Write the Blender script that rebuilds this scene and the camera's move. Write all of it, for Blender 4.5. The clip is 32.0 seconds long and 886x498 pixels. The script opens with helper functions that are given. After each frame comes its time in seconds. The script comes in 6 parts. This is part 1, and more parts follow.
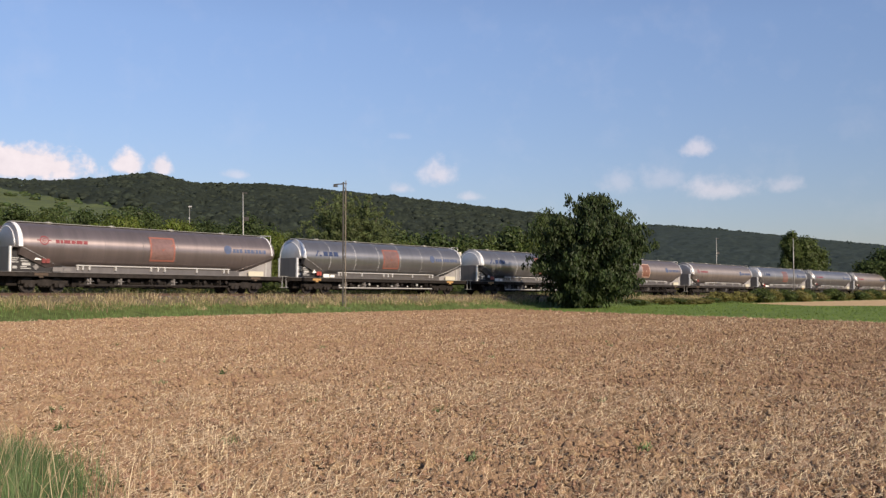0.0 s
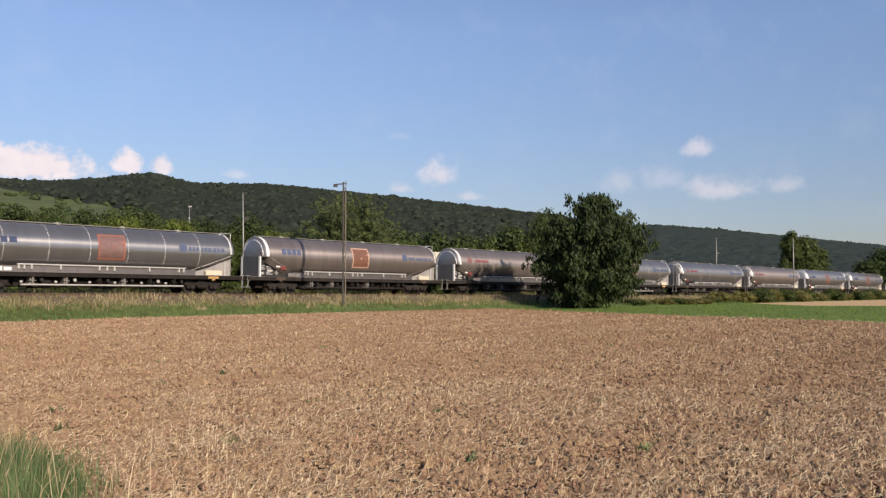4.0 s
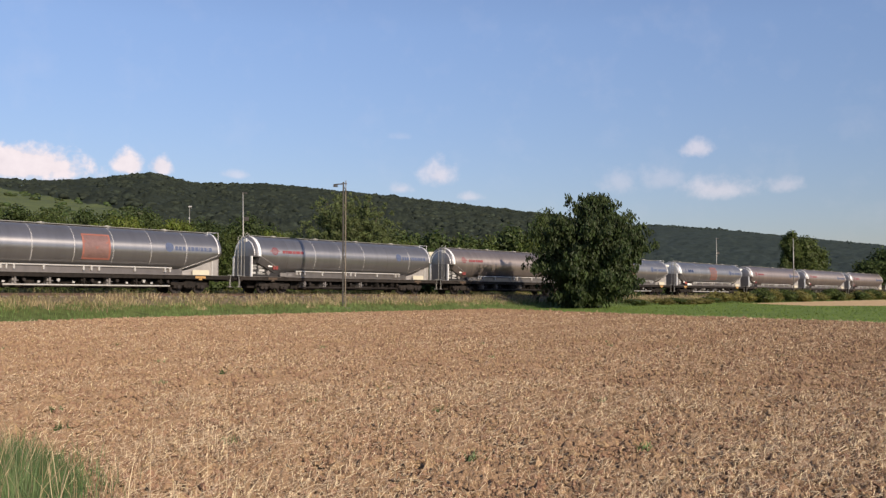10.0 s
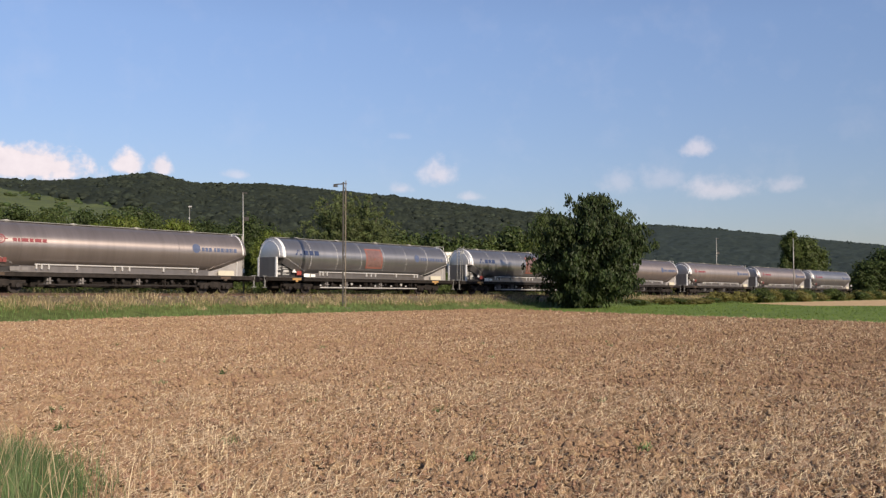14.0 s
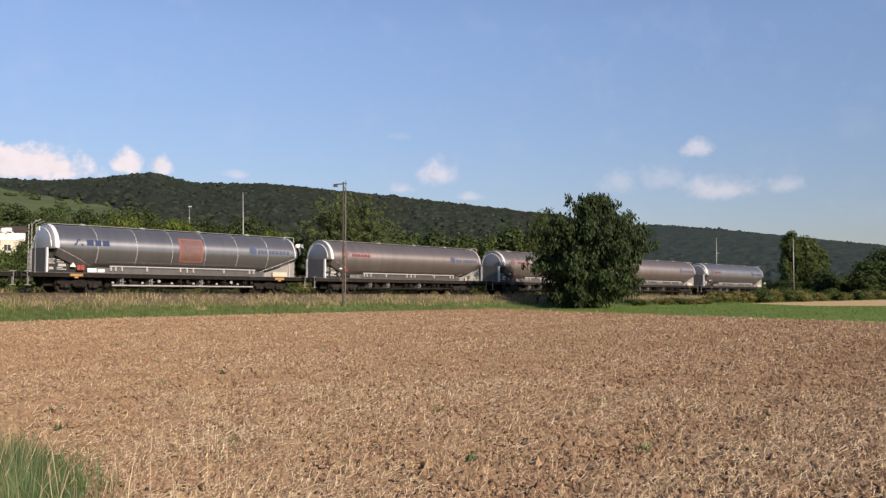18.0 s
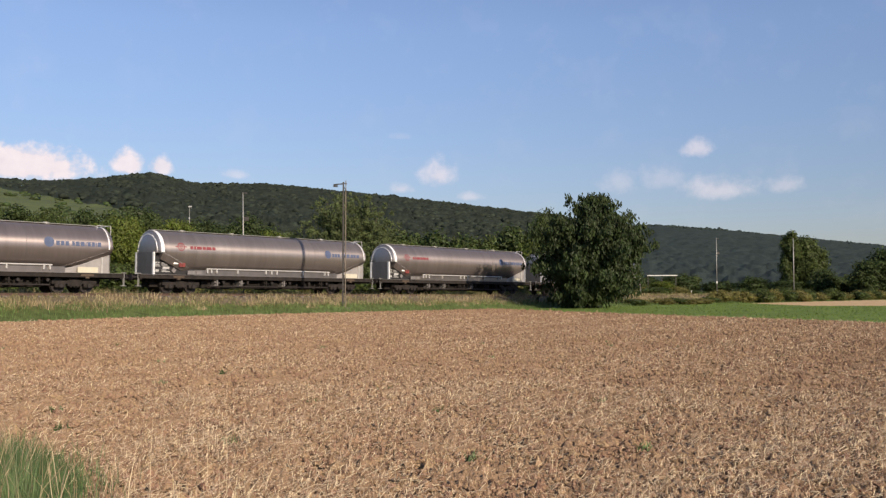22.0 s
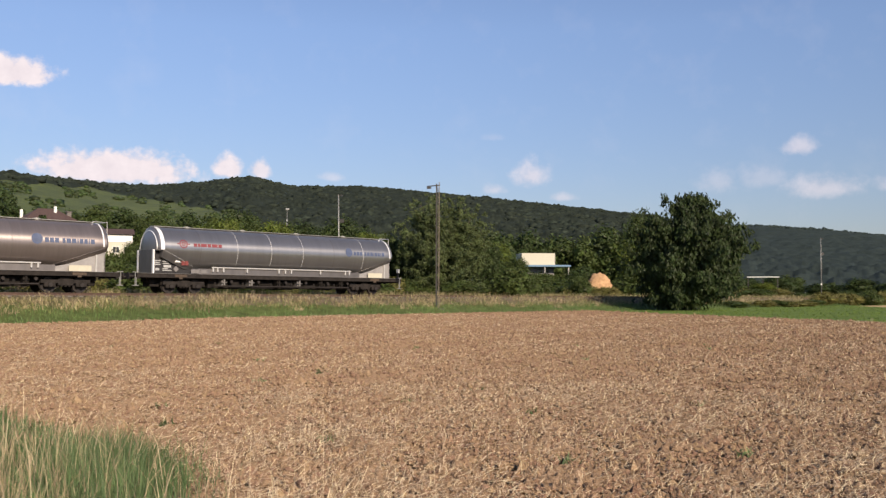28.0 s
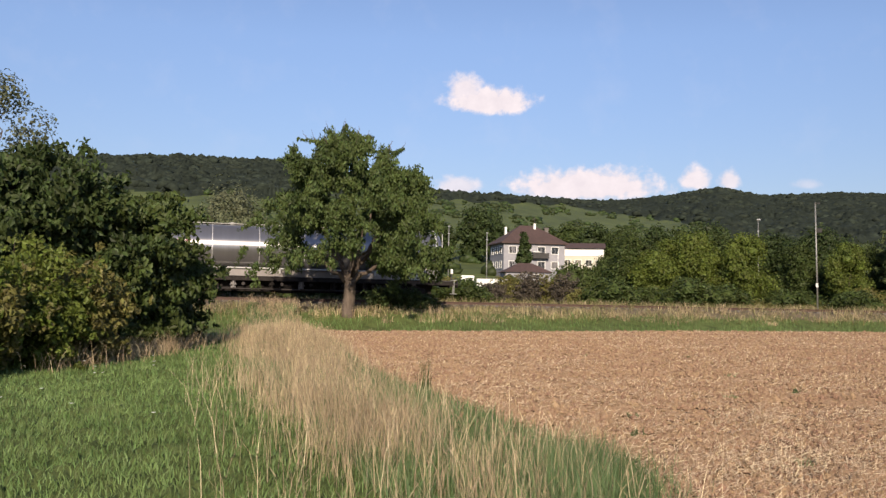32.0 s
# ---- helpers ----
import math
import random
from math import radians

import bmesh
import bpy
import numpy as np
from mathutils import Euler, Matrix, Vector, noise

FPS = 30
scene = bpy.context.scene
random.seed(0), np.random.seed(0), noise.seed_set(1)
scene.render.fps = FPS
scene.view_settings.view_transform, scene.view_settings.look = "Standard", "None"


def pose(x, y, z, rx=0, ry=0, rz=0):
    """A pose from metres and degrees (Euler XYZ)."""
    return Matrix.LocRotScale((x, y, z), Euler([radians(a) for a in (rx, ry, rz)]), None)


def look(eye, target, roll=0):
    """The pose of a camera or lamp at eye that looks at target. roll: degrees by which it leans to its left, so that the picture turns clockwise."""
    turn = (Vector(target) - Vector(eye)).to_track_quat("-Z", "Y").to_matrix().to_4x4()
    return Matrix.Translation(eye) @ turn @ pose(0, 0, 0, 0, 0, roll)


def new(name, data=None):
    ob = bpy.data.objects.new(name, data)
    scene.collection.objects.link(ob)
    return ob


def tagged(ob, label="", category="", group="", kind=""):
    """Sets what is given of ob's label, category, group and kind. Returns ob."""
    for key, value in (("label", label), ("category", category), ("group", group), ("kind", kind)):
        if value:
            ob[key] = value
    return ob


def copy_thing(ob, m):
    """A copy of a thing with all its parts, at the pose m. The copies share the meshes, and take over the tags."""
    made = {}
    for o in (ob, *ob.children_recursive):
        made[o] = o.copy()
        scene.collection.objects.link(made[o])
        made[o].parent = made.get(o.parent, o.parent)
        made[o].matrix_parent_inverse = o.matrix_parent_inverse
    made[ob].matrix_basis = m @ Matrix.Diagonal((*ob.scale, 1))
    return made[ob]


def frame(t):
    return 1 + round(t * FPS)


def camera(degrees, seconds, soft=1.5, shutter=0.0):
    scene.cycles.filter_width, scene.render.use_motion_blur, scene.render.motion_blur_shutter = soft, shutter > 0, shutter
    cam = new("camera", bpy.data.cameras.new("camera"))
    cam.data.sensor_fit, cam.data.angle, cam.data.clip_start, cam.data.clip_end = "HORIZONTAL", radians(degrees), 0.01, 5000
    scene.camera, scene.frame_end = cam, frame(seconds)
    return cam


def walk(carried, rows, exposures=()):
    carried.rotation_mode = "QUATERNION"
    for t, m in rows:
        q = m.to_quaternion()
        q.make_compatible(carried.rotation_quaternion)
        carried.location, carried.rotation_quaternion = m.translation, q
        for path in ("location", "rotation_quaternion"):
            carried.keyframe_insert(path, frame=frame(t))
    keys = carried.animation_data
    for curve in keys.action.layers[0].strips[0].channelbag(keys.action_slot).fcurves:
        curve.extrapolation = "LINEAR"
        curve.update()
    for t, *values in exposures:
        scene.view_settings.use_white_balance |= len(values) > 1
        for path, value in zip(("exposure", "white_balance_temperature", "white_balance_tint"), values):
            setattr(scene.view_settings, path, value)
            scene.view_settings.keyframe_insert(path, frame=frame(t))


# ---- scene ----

# ------------------------------------------------------------------ camera
EYE_Z = 1.5
cam = camera(50.8, 32.0, soft=1.36, shutter=0.16)


def aim(yaw, pitch, roll):
    return pose(0, 0, EYE_Z, 90 + pitch, 0, yaw) @ pose(0, 0, 0, 0, 0, -roll)


walk(cam, [
    (0.0, aim(0, 2.55, 0)), (24.0, aim(0, 2.55, 0)), (25.5, aim(0.03, 2.55, 0)), (26.5, aim(0.108, 2.554, -0.008)),
    (27.0, aim(0.164, 2.558, -0.052)), (27.5, aim(1.991, 2.527, -0.136)), (28.0, aim(5.719, 2.619, -0.149)),
    (28.5, aim(10.589, 2.676, -0.282)), (29.0, aim(14.751, 2.808, -0.381)), (29.5, aim(18.012, 2.9, -0.464)),
    (30.0, aim(21.006, 2.976, -0.537)), (30.5, aim(23.938, 3.008, -0.648)), (31.0, aim(27.24, 3.051, -0.711)),
    (31.5, aim(30.372, 3.123, -0.758)), (32.0, aim(33.945, 3.142, -0.898))],
    exposures=[(0.0, 0.49), (30.5, 0.49), (32.0, 0.54)])

# ------------------------------------------------------------------ light
SUN_BEARING, SUN_HEIGHT = 145.0, 26.0
to_sun = Vector((math.sin(radians(SUN_BEARING)) * math.cos(radians(SUN_HEIGHT)),
                 math.cos(radians(SUN_BEARING)) * math.cos(radians(SUN_HEIGHT)), math.sin(radians(SUN_HEIGHT))))
sun = new("sun", bpy.data.lights.new("sun", "SUN"))
sun.data.energy, sun.data.angle, sun.data.color = 4.35, radians(0.53), (1.0, 0.85, 0.68)
sun.matrix_world = look(to_sun * 100, (0, 0, 0))

world = bpy.data.worlds.new("sky")
scene.world = world
world.use_nodes = True


def sky_nodes():
    """Clear summer sky with a few fair-weather clouds low over the hills."""
    nt = world.node_tree
    nt.nodes.clear()
    N, L = nt.nodes.new, nt.links.new
    sky = N("ShaderNodeTexSky")
    sky.sky_type, sky.sun_disc = "NISHITA", False
    sky.sun_elevation, sky.sun_rotation = radians(SUN_HEIGHT), radians(SUN_BEARING)
    sky.altitude, sky.air_density, sky.dust_density, sky.ozone_density = 200, 1.0, 0.35, 2.0
    tint = N("ShaderNodeMix")
    tint.data_type, tint.blend_type, tint.inputs[0].default_value = "RGBA", "MULTIPLY", 1.0
    L(sky.outputs[0], tint.inputs[6])
    co = N("ShaderNodeTexCoord")
    sep = N("ShaderNodeSeparateXYZ")
    L(co.outputs["Generated"], sep.inputs[0])
    fade = N("ShaderNodeValToRGB")      # summer haze takes the glare off the lowest sky, all the way round
    fade.color_ramp.elements[0].position, fade.color_ramp.elements[1].position = 0.04, 0.27
    fade.color_ramp.elements[0].color, fade.color_ramp.elements[1].color = (0.62, 0.578, 0.675, 1), (1.05, 0.985, 1.09, 1)
    L(sep.outputs[2], fade.inputs[0])
    L(fade.outputs[0], tint.inputs[7])

    def m(op, a, b=None, c=None):
        n = N("ShaderNodeMath")
        n.operation = op
        for i, v in enumerate((a, b, c)):
            if v is None:
                continue
            if isinstance(v, (int, float)):
                n.inputs[i].default_value = v
            else:
                L(v, n.inputs[i])
        return n.outputs[0]

    bear = m("MULTIPLY", m("ARCTAN2", sep.outputs[0], sep.outputs[1]), 57.2958)
    elev = m("MULTIPLY", m("ARCSINE", sep.outputs[2]), 57.2958)
    plane = N("ShaderNodeCombineXYZ")
    L(bear, plane.inputs[0])
    L(elev, plane.inputs[1])
    puff, wisp = N("ShaderNodeTexNoise"), N("ShaderNodeTexNoise")
    for n, s, d in ((puff, 1.0, 7), (wisp, 0.35, 4)):
        n.inputs["Scale"].default_value, n.inputs["Detail"].default_value, n.inputs["Roughness"].default_value = s, d, 0.6
        L(plane.outputs[0], n.inputs["Vector"])
    # bearing, elevation, half width, half height, density
    clouds = [(-25.2, 6.9, 5.0, 1.35, 1.15), (-18.8, 7.25, 1.0, 0.95, 0.95), (-16.9, 7.2, 0.8, 0.75, 0.85),
              (-33.0, 6.9, 1.6, 0.8, 0.75), (-31.2, 12.0, 2.9, 1.1, 1.15), (-32.7, 12.7, 1.2, 1.2, 0.95),
              (-0.3, 7.0, 1.35, 1.2, 0.6), (-2.6, 6.2, 0.9, 0.5, 0.42), (1.6, 5.7, 1.0, 0.4, 0.4),
              (15.3, 8.3, 1.1, 0.85, 0.52), (16.5, 5.9, 2.4, 1.0, 0.46), (10.8, 6.4, 1.5, 1.1, 0.25), (13.2, 6.6, 1.8, 1.1, 0.22), (20.2, 6.0, 1.3, 0.7, 0.3),
              (-2.6, 9.4, 0.8, 0.35, 0.12), (-12.6, 6.9, 1.0, 0.4, 0.35), (-38.5, 6.6, 1.6, 0.9, 0.7)]
    total = None
    for b, e, w, h, k in clouds:
        dx = m("DIVIDE", m("SUBTRACT", bear, b), w)
        dy = m("DIVIDE", m("SUBTRACT", elev, e), h)
        base = m("MULTIPLY", m("LESS_THAN", dy, 0.0), 0.8)
        dy = m("MULTIPLY", dy, m("ADD", base, 1.0))
        r = m("SQRT", m("ADD", m("MULTIPLY", dx, dx), m("MULTIPLY", dy, dy)))
        edge = m("SUBTRACT", 1.05, m("ADD", r, m("MULTIPLY", m("SUBTRACT", puff.outputs[0], 0.5), 1.5)))
        q = N("ShaderNodeMapRange")
        q.interpolation_type = "SMOOTHSTEP"
        q.inputs["From Min"].default_value, q.inputs["From Max"].default_value = -0.1, (0.55 if k > 0.7 else 0.95)
        L(edge, q.inputs["Value"])
        v = m("MULTIPLY", q.outputs[0], k)
        total = v if total is None else m("MAXIMUM", total, v)
    veil = N("ShaderNodeMapRange")
    veil.inputs["From Min"].default_value, veil.inputs["From Max"].default_value = 0.52, 0.85
    L(wisp.outputs[0], veil.inputs["Value"])
    total = m("MINIMUM", m("ADD", total, m("MULTIPLY", veil.outputs[0], 0.08)), 1.0)
    mix = N("ShaderNodeMix")
    mix.data_type = "RGBA"
    L(total, mix.inputs[0])
    L(tint.outputs[2], mix.inputs[6])
    shade = N("ShaderNodeMix")
    shade.data_type = "RGBA"
    L(puff.outputs[0], shade.inputs[0])
    shade.inputs[6].default_value, shade.inputs[7].default_value = (8.9, 7.9, 8.0, 1), (6.3, 5.6, 6.0, 1)
    L(shade.outputs[2], mix.inputs[7])
    bg, out = N("ShaderNodeBackground"), N("ShaderNodeOutputWorld")
    bg.inputs["Strength"].default_value = 0.086
    L(mix.outputs[2], bg.inputs["Color"])
    L(bg.outputs[0], out.inputs["Surface"])


sky_nodes()

# ------------------------------------------------------------------ plan
TRACK = radians(40.844)                       # bearing of the line
U = Vector((math.sin(TRACK), math.cos(TRACK), 0))     # along the line
NRM = Vector((-math.cos(TRACK), math.sin(TRACK), 0))  # away from the camera
P_TRAIN, P_NEAR = 56.0, 52.0                  # centre lines of the two tracks
TURN = 90 - 40.844
GRADE = 0.0055


def rail_z(s):
    return 1.50 - GRADE * s


def at(s, p, z=0.0):
    return U * s + NRM * p + Vector((0, 0, z))


def polar(bearing, d, z=0.0):
    return Vector((math.sin(radians(bearing)) * d, math.cos(radians(bearing)) * d, z))


def smooth(a, b, x):
    q = np.clip((x - a) / (b - a), 0, 1)
    return q * q * (3 - 2 * q)


RIDGE_B = [-180, -75, -60, -56, -50, -44, -38, -34, -30, -24.3, -21, -17.5, -15, -10.5, -3, 2.3, 7.1, 10.5, 13, 16.7, 20.5, 25.4, 40, 180]
RIDGE_E = [1.5, 5.5, 6.9, 7.5, 7.95, 8.0, 7.2, 6.4, 6.25, 5.95, 6.2, 6.75, 6.2, 6.25, 5.6, 5.0, 4.4, 3.75, 3.85, 3.5, 3.0, 2.4, 1.8, 1.5]


def ridge(b):
    e = np.interp(b, RIDGE_B, RIDGE_E)
    far = 720 + 380 * smooth(-34, -20, b) + 700 * smooth(8.5, 12.0, b)
    foot = 120 + 60 * smooth(-26, -10, b) + 180 * smooth(4, 14, b)
    return e, far, foot


def field_edge(s):
    return 43.6 + 3.0 * smooth(12, 32, s)


def ground_z(x, y):
    """Height of the ground: level field, railway bank, land rising to the hills behind."""
    x, y = np.asarray(x, float), np.asarray(y, float)
    s, p = x * U.x + y * U.y, x * NRM.x + y * NRM.y
    e = field_edge(s)
    bank = np.maximum(rail_z(s) - 0.42, 0.12)
    z = bank * smooth(e - 0.5, e + 4.6, p) + 0.2 * smooth(49.6, 50.6, p)
    z = np.where(p > 58.0, bank + 0.2 + 0.12 * smooth(59.5, 62, p) - 0.5 * smooth(63, 75, p), z)
    r, b = np.hypot(x, y), np.degrees(np.arctan2(x, y))
    el, far, foot = ridge(b)
    top = far * np.tan(np.radians(el)) + 1.5
    q = np.clip((r - foot) / (far - foot), 0, 1.25)
    rise = top * np.where(q < 1, q ** 1.22, 1 - 0.9 * (q - 1))
    return z + np.where(p > 62, rise, 0) * smooth(62, 80, p)


def gz(v):
    return float(ground_z(v[0], v[1]))


def ground_at(bearing, d):
    v = polar(bearing, d)
    v.z = gz(v)
    return v


# ------------------------------------------------------------------ materials
def material(name, colour, rough=0.6, metal=0.0, vary=0.2, scale=6.0, bump=0.0, bump_scale=40.0, per="", spread=1.0, other=None, coarse=0.6, spec=0.5, stretch=None, dusty=0.0):
    """Two scales of noise over a base colour, with relief. per: 'island' or 'object' shifts each piece a little."""
    ma = bpy.data.materials.new(name)
    ma.use_nodes = True
    nt = ma.node_tree
    bs = nt.nodes["Principled BSDF"]
    N, L = nt.nodes.new, nt.links.new
    co = N("ShaderNodeTexCoord")
    src = co.outputs["Object"]
    if stretch:
        mp = N("ShaderNodeMapping")
        mp.inputs["Scale"].default_value = stretch
        L(src, mp.inputs[0])
        src = mp.outputs[0]
    fine, big = N("ShaderNodeTexNoise"), N("ShaderNodeTexNoise")
    for n, sc in ((fine, scale), (big, scale * 0.13)):
        n.inputs["Scale"].default_value, n.inputs["Detail"].default_value, n.inputs["Roughness"].default_value = sc, 6, 0.65
        L(src, n.inputs["Vector"])
    dark = tuple(c * (1 - vary) for c in colour)
    light = tuple(min(c * (1 + vary), 1) for c in colour)
    if other:
        light = other
    r1, r2 = N("ShaderNodeValToRGB"), N("ShaderNodeMix")
    r1.color_ramp.elements[0].position, r1.color_ramp.elements[1].position = 0.3, 0.7
    r1.color_ramp.elements[0].color, r1.color_ramp.elements[1].color = (*dark, 1), (*light, 1)
    L(fine.outputs[0], r1.inputs[0])
    r2.data_type, r2.blend_type = "RGBA", "MULTIPLY"
    r2.inputs[0].default_value = coarse
    tone = N("ShaderNodeMapRange")
    tone.inputs["From Min"].default_value, tone.inputs["From Max"].default_value = 0.3, 0.7
    tone.inputs["To Min"].default_value, tone.inputs["To Max"].default_value = 1 - vary, 1 + vary * 0.6
    L(big.outputs[0], tone.inputs["Value"])
    L(r1.outputs[0], r2.inputs[6])
    L(tone.outputs[0], r2.inputs[7])
    out = r2.outputs[2]
    if per:
        info = N("ShaderNodeNewGeometry") if per == "island" else N("ShaderNodeObjectInfo")
        rnd = info.outputs["Random Per Island"] if per == "island" else info.outputs["Random"]
        hs = N("ShaderNodeHueSaturation")
        hue, val = N("ShaderNodeMapRange"), N("ShaderNodeMapRange")
        hue.inputs["To Min"].default_value, hue.inputs["To Max"].default_value = 0.485, 0.515
        val.inputs["To Min"].default_value, val.inputs["To Max"].default_value = 1 - 0.35 * spread, 1 + 0.4 * spread
        L(rnd, hue.inputs["Value"])
        L(rnd, val.inputs["Value"])
        L(hue.outputs[0], hs.inputs["Hue"])
        L(val.outputs[0], hs.inputs["Value"])
        L(out, hs.inputs["Color"])
        out = hs.outputs[0]
    L(out, bs.inputs["Base Color"])
    bs.inputs["Roughness"].default_value, bs.inputs["Metallic"].default_value = rough, metal
    bs.inputs["Specular IOR Level"].default_value = spec
    bs.inputs["Diffuse Roughness"].default_value = dusty
    if bump:
        tex, bp = N("ShaderNodeTexNoise"), N("ShaderNodeBump")
        tex.inputs["Scale"].default_value, tex.inputs["Detail"].default_value = bump_scale, 5
        L(src, tex.inputs["Vector"])
        bp.inputs["Strength"].default_value, bp.inputs["Distance"].default_value = bump, 0.05
        L(tex.outputs[0], bp.inputs["Height"])
        L(bp.outputs[0], bs.inputs["Normal"])
    return ma


def leaf_material(name, colour, other, through_light=0.35):
    """Leaves: each one a little different, and letting some light through."""
    ma = material(name, colour, rough=0.55, vary=0.35, scale=1.4, per="island", other=other, spec=0.3)
    nt = ma.node_tree
    bs = nt.nodes["Principled BSDF"]
    tr, mx = nt.nodes.new("ShaderNodeBsdfTranslucent"), nt.nodes.new("ShaderNodeMixShader")
    mx.inputs[0].default_value = through_light
    nt.links.new(bs.inputs["Base Color"].links[0].from_socket, tr.inputs["Color"])
    nt.links.new(bs.outputs[0], mx.inputs[1])
    nt.links.new(tr.outputs[0], mx.inputs[2])
    nt.links.new(mx.outputs[0], nt.nodes["Material Output"].inputs["Surface"])
    return ma


def vineyard_material():
    """Rows of vines running down the slope."""
    ma = material("vineyard_green", (0.062, 0.091, 0.013), rough=0.9, vary=0.5, scale=0.06, other=(0.100, 0.126, 0.021), bump=0.0, dusty=0.6)
    nt = ma.node_tree
    bs = nt.nodes["Principled BSDF"]
    N, L = nt.nodes.new, nt.links.new
    co, mp, wv, mx = N("ShaderNodeTexCoord"), N("ShaderNodeMapping"), N("ShaderNodeTexWave"), N("ShaderNodeMix")
    mp.inputs["Rotation"].default_value = (0, 0, radians(28))
    L(co.outputs["Object"], mp.inputs[0])
    wv.inputs["Scale"].default_value, wv.inputs["Distortion"].default_value = 0.075, 0.8
    L(mp.outputs[0], wv.inputs["Vector"])
    mx.data_type, mx.blend_type, mx.inputs[0].default_value = "RGBA", "MULTIPLY", 0.62
    L(bs.inputs["Base Color"].links[0].from_socket, mx.inputs[6])
    L(wv.outputs[0], mx.inputs[7])
    L(mx.outputs[2], bs.inputs["Base Color"])
    return ma


def brushed(name, colour, rough, aniso, **kw):
    """Sheet metal brushed round the drum, so that the sun draws out into a long band."""
    ma = material(name, colour, rough=rough, **kw)
    nt = ma.node_tree
    bs, tg = nt.nodes["Principled BSDF"], nt.nodes.new("ShaderNodeTangent")
    tg.direction_type, tg.axis = "RADIAL", "X"
    bs.inputs["Anisotropic"].default_value, bs.inputs["Anisotropic Rotation"].default_value = aniso, 0.25
    nt.links.new(tg.outputs[0], bs.inputs["Tangent"])
    return ma


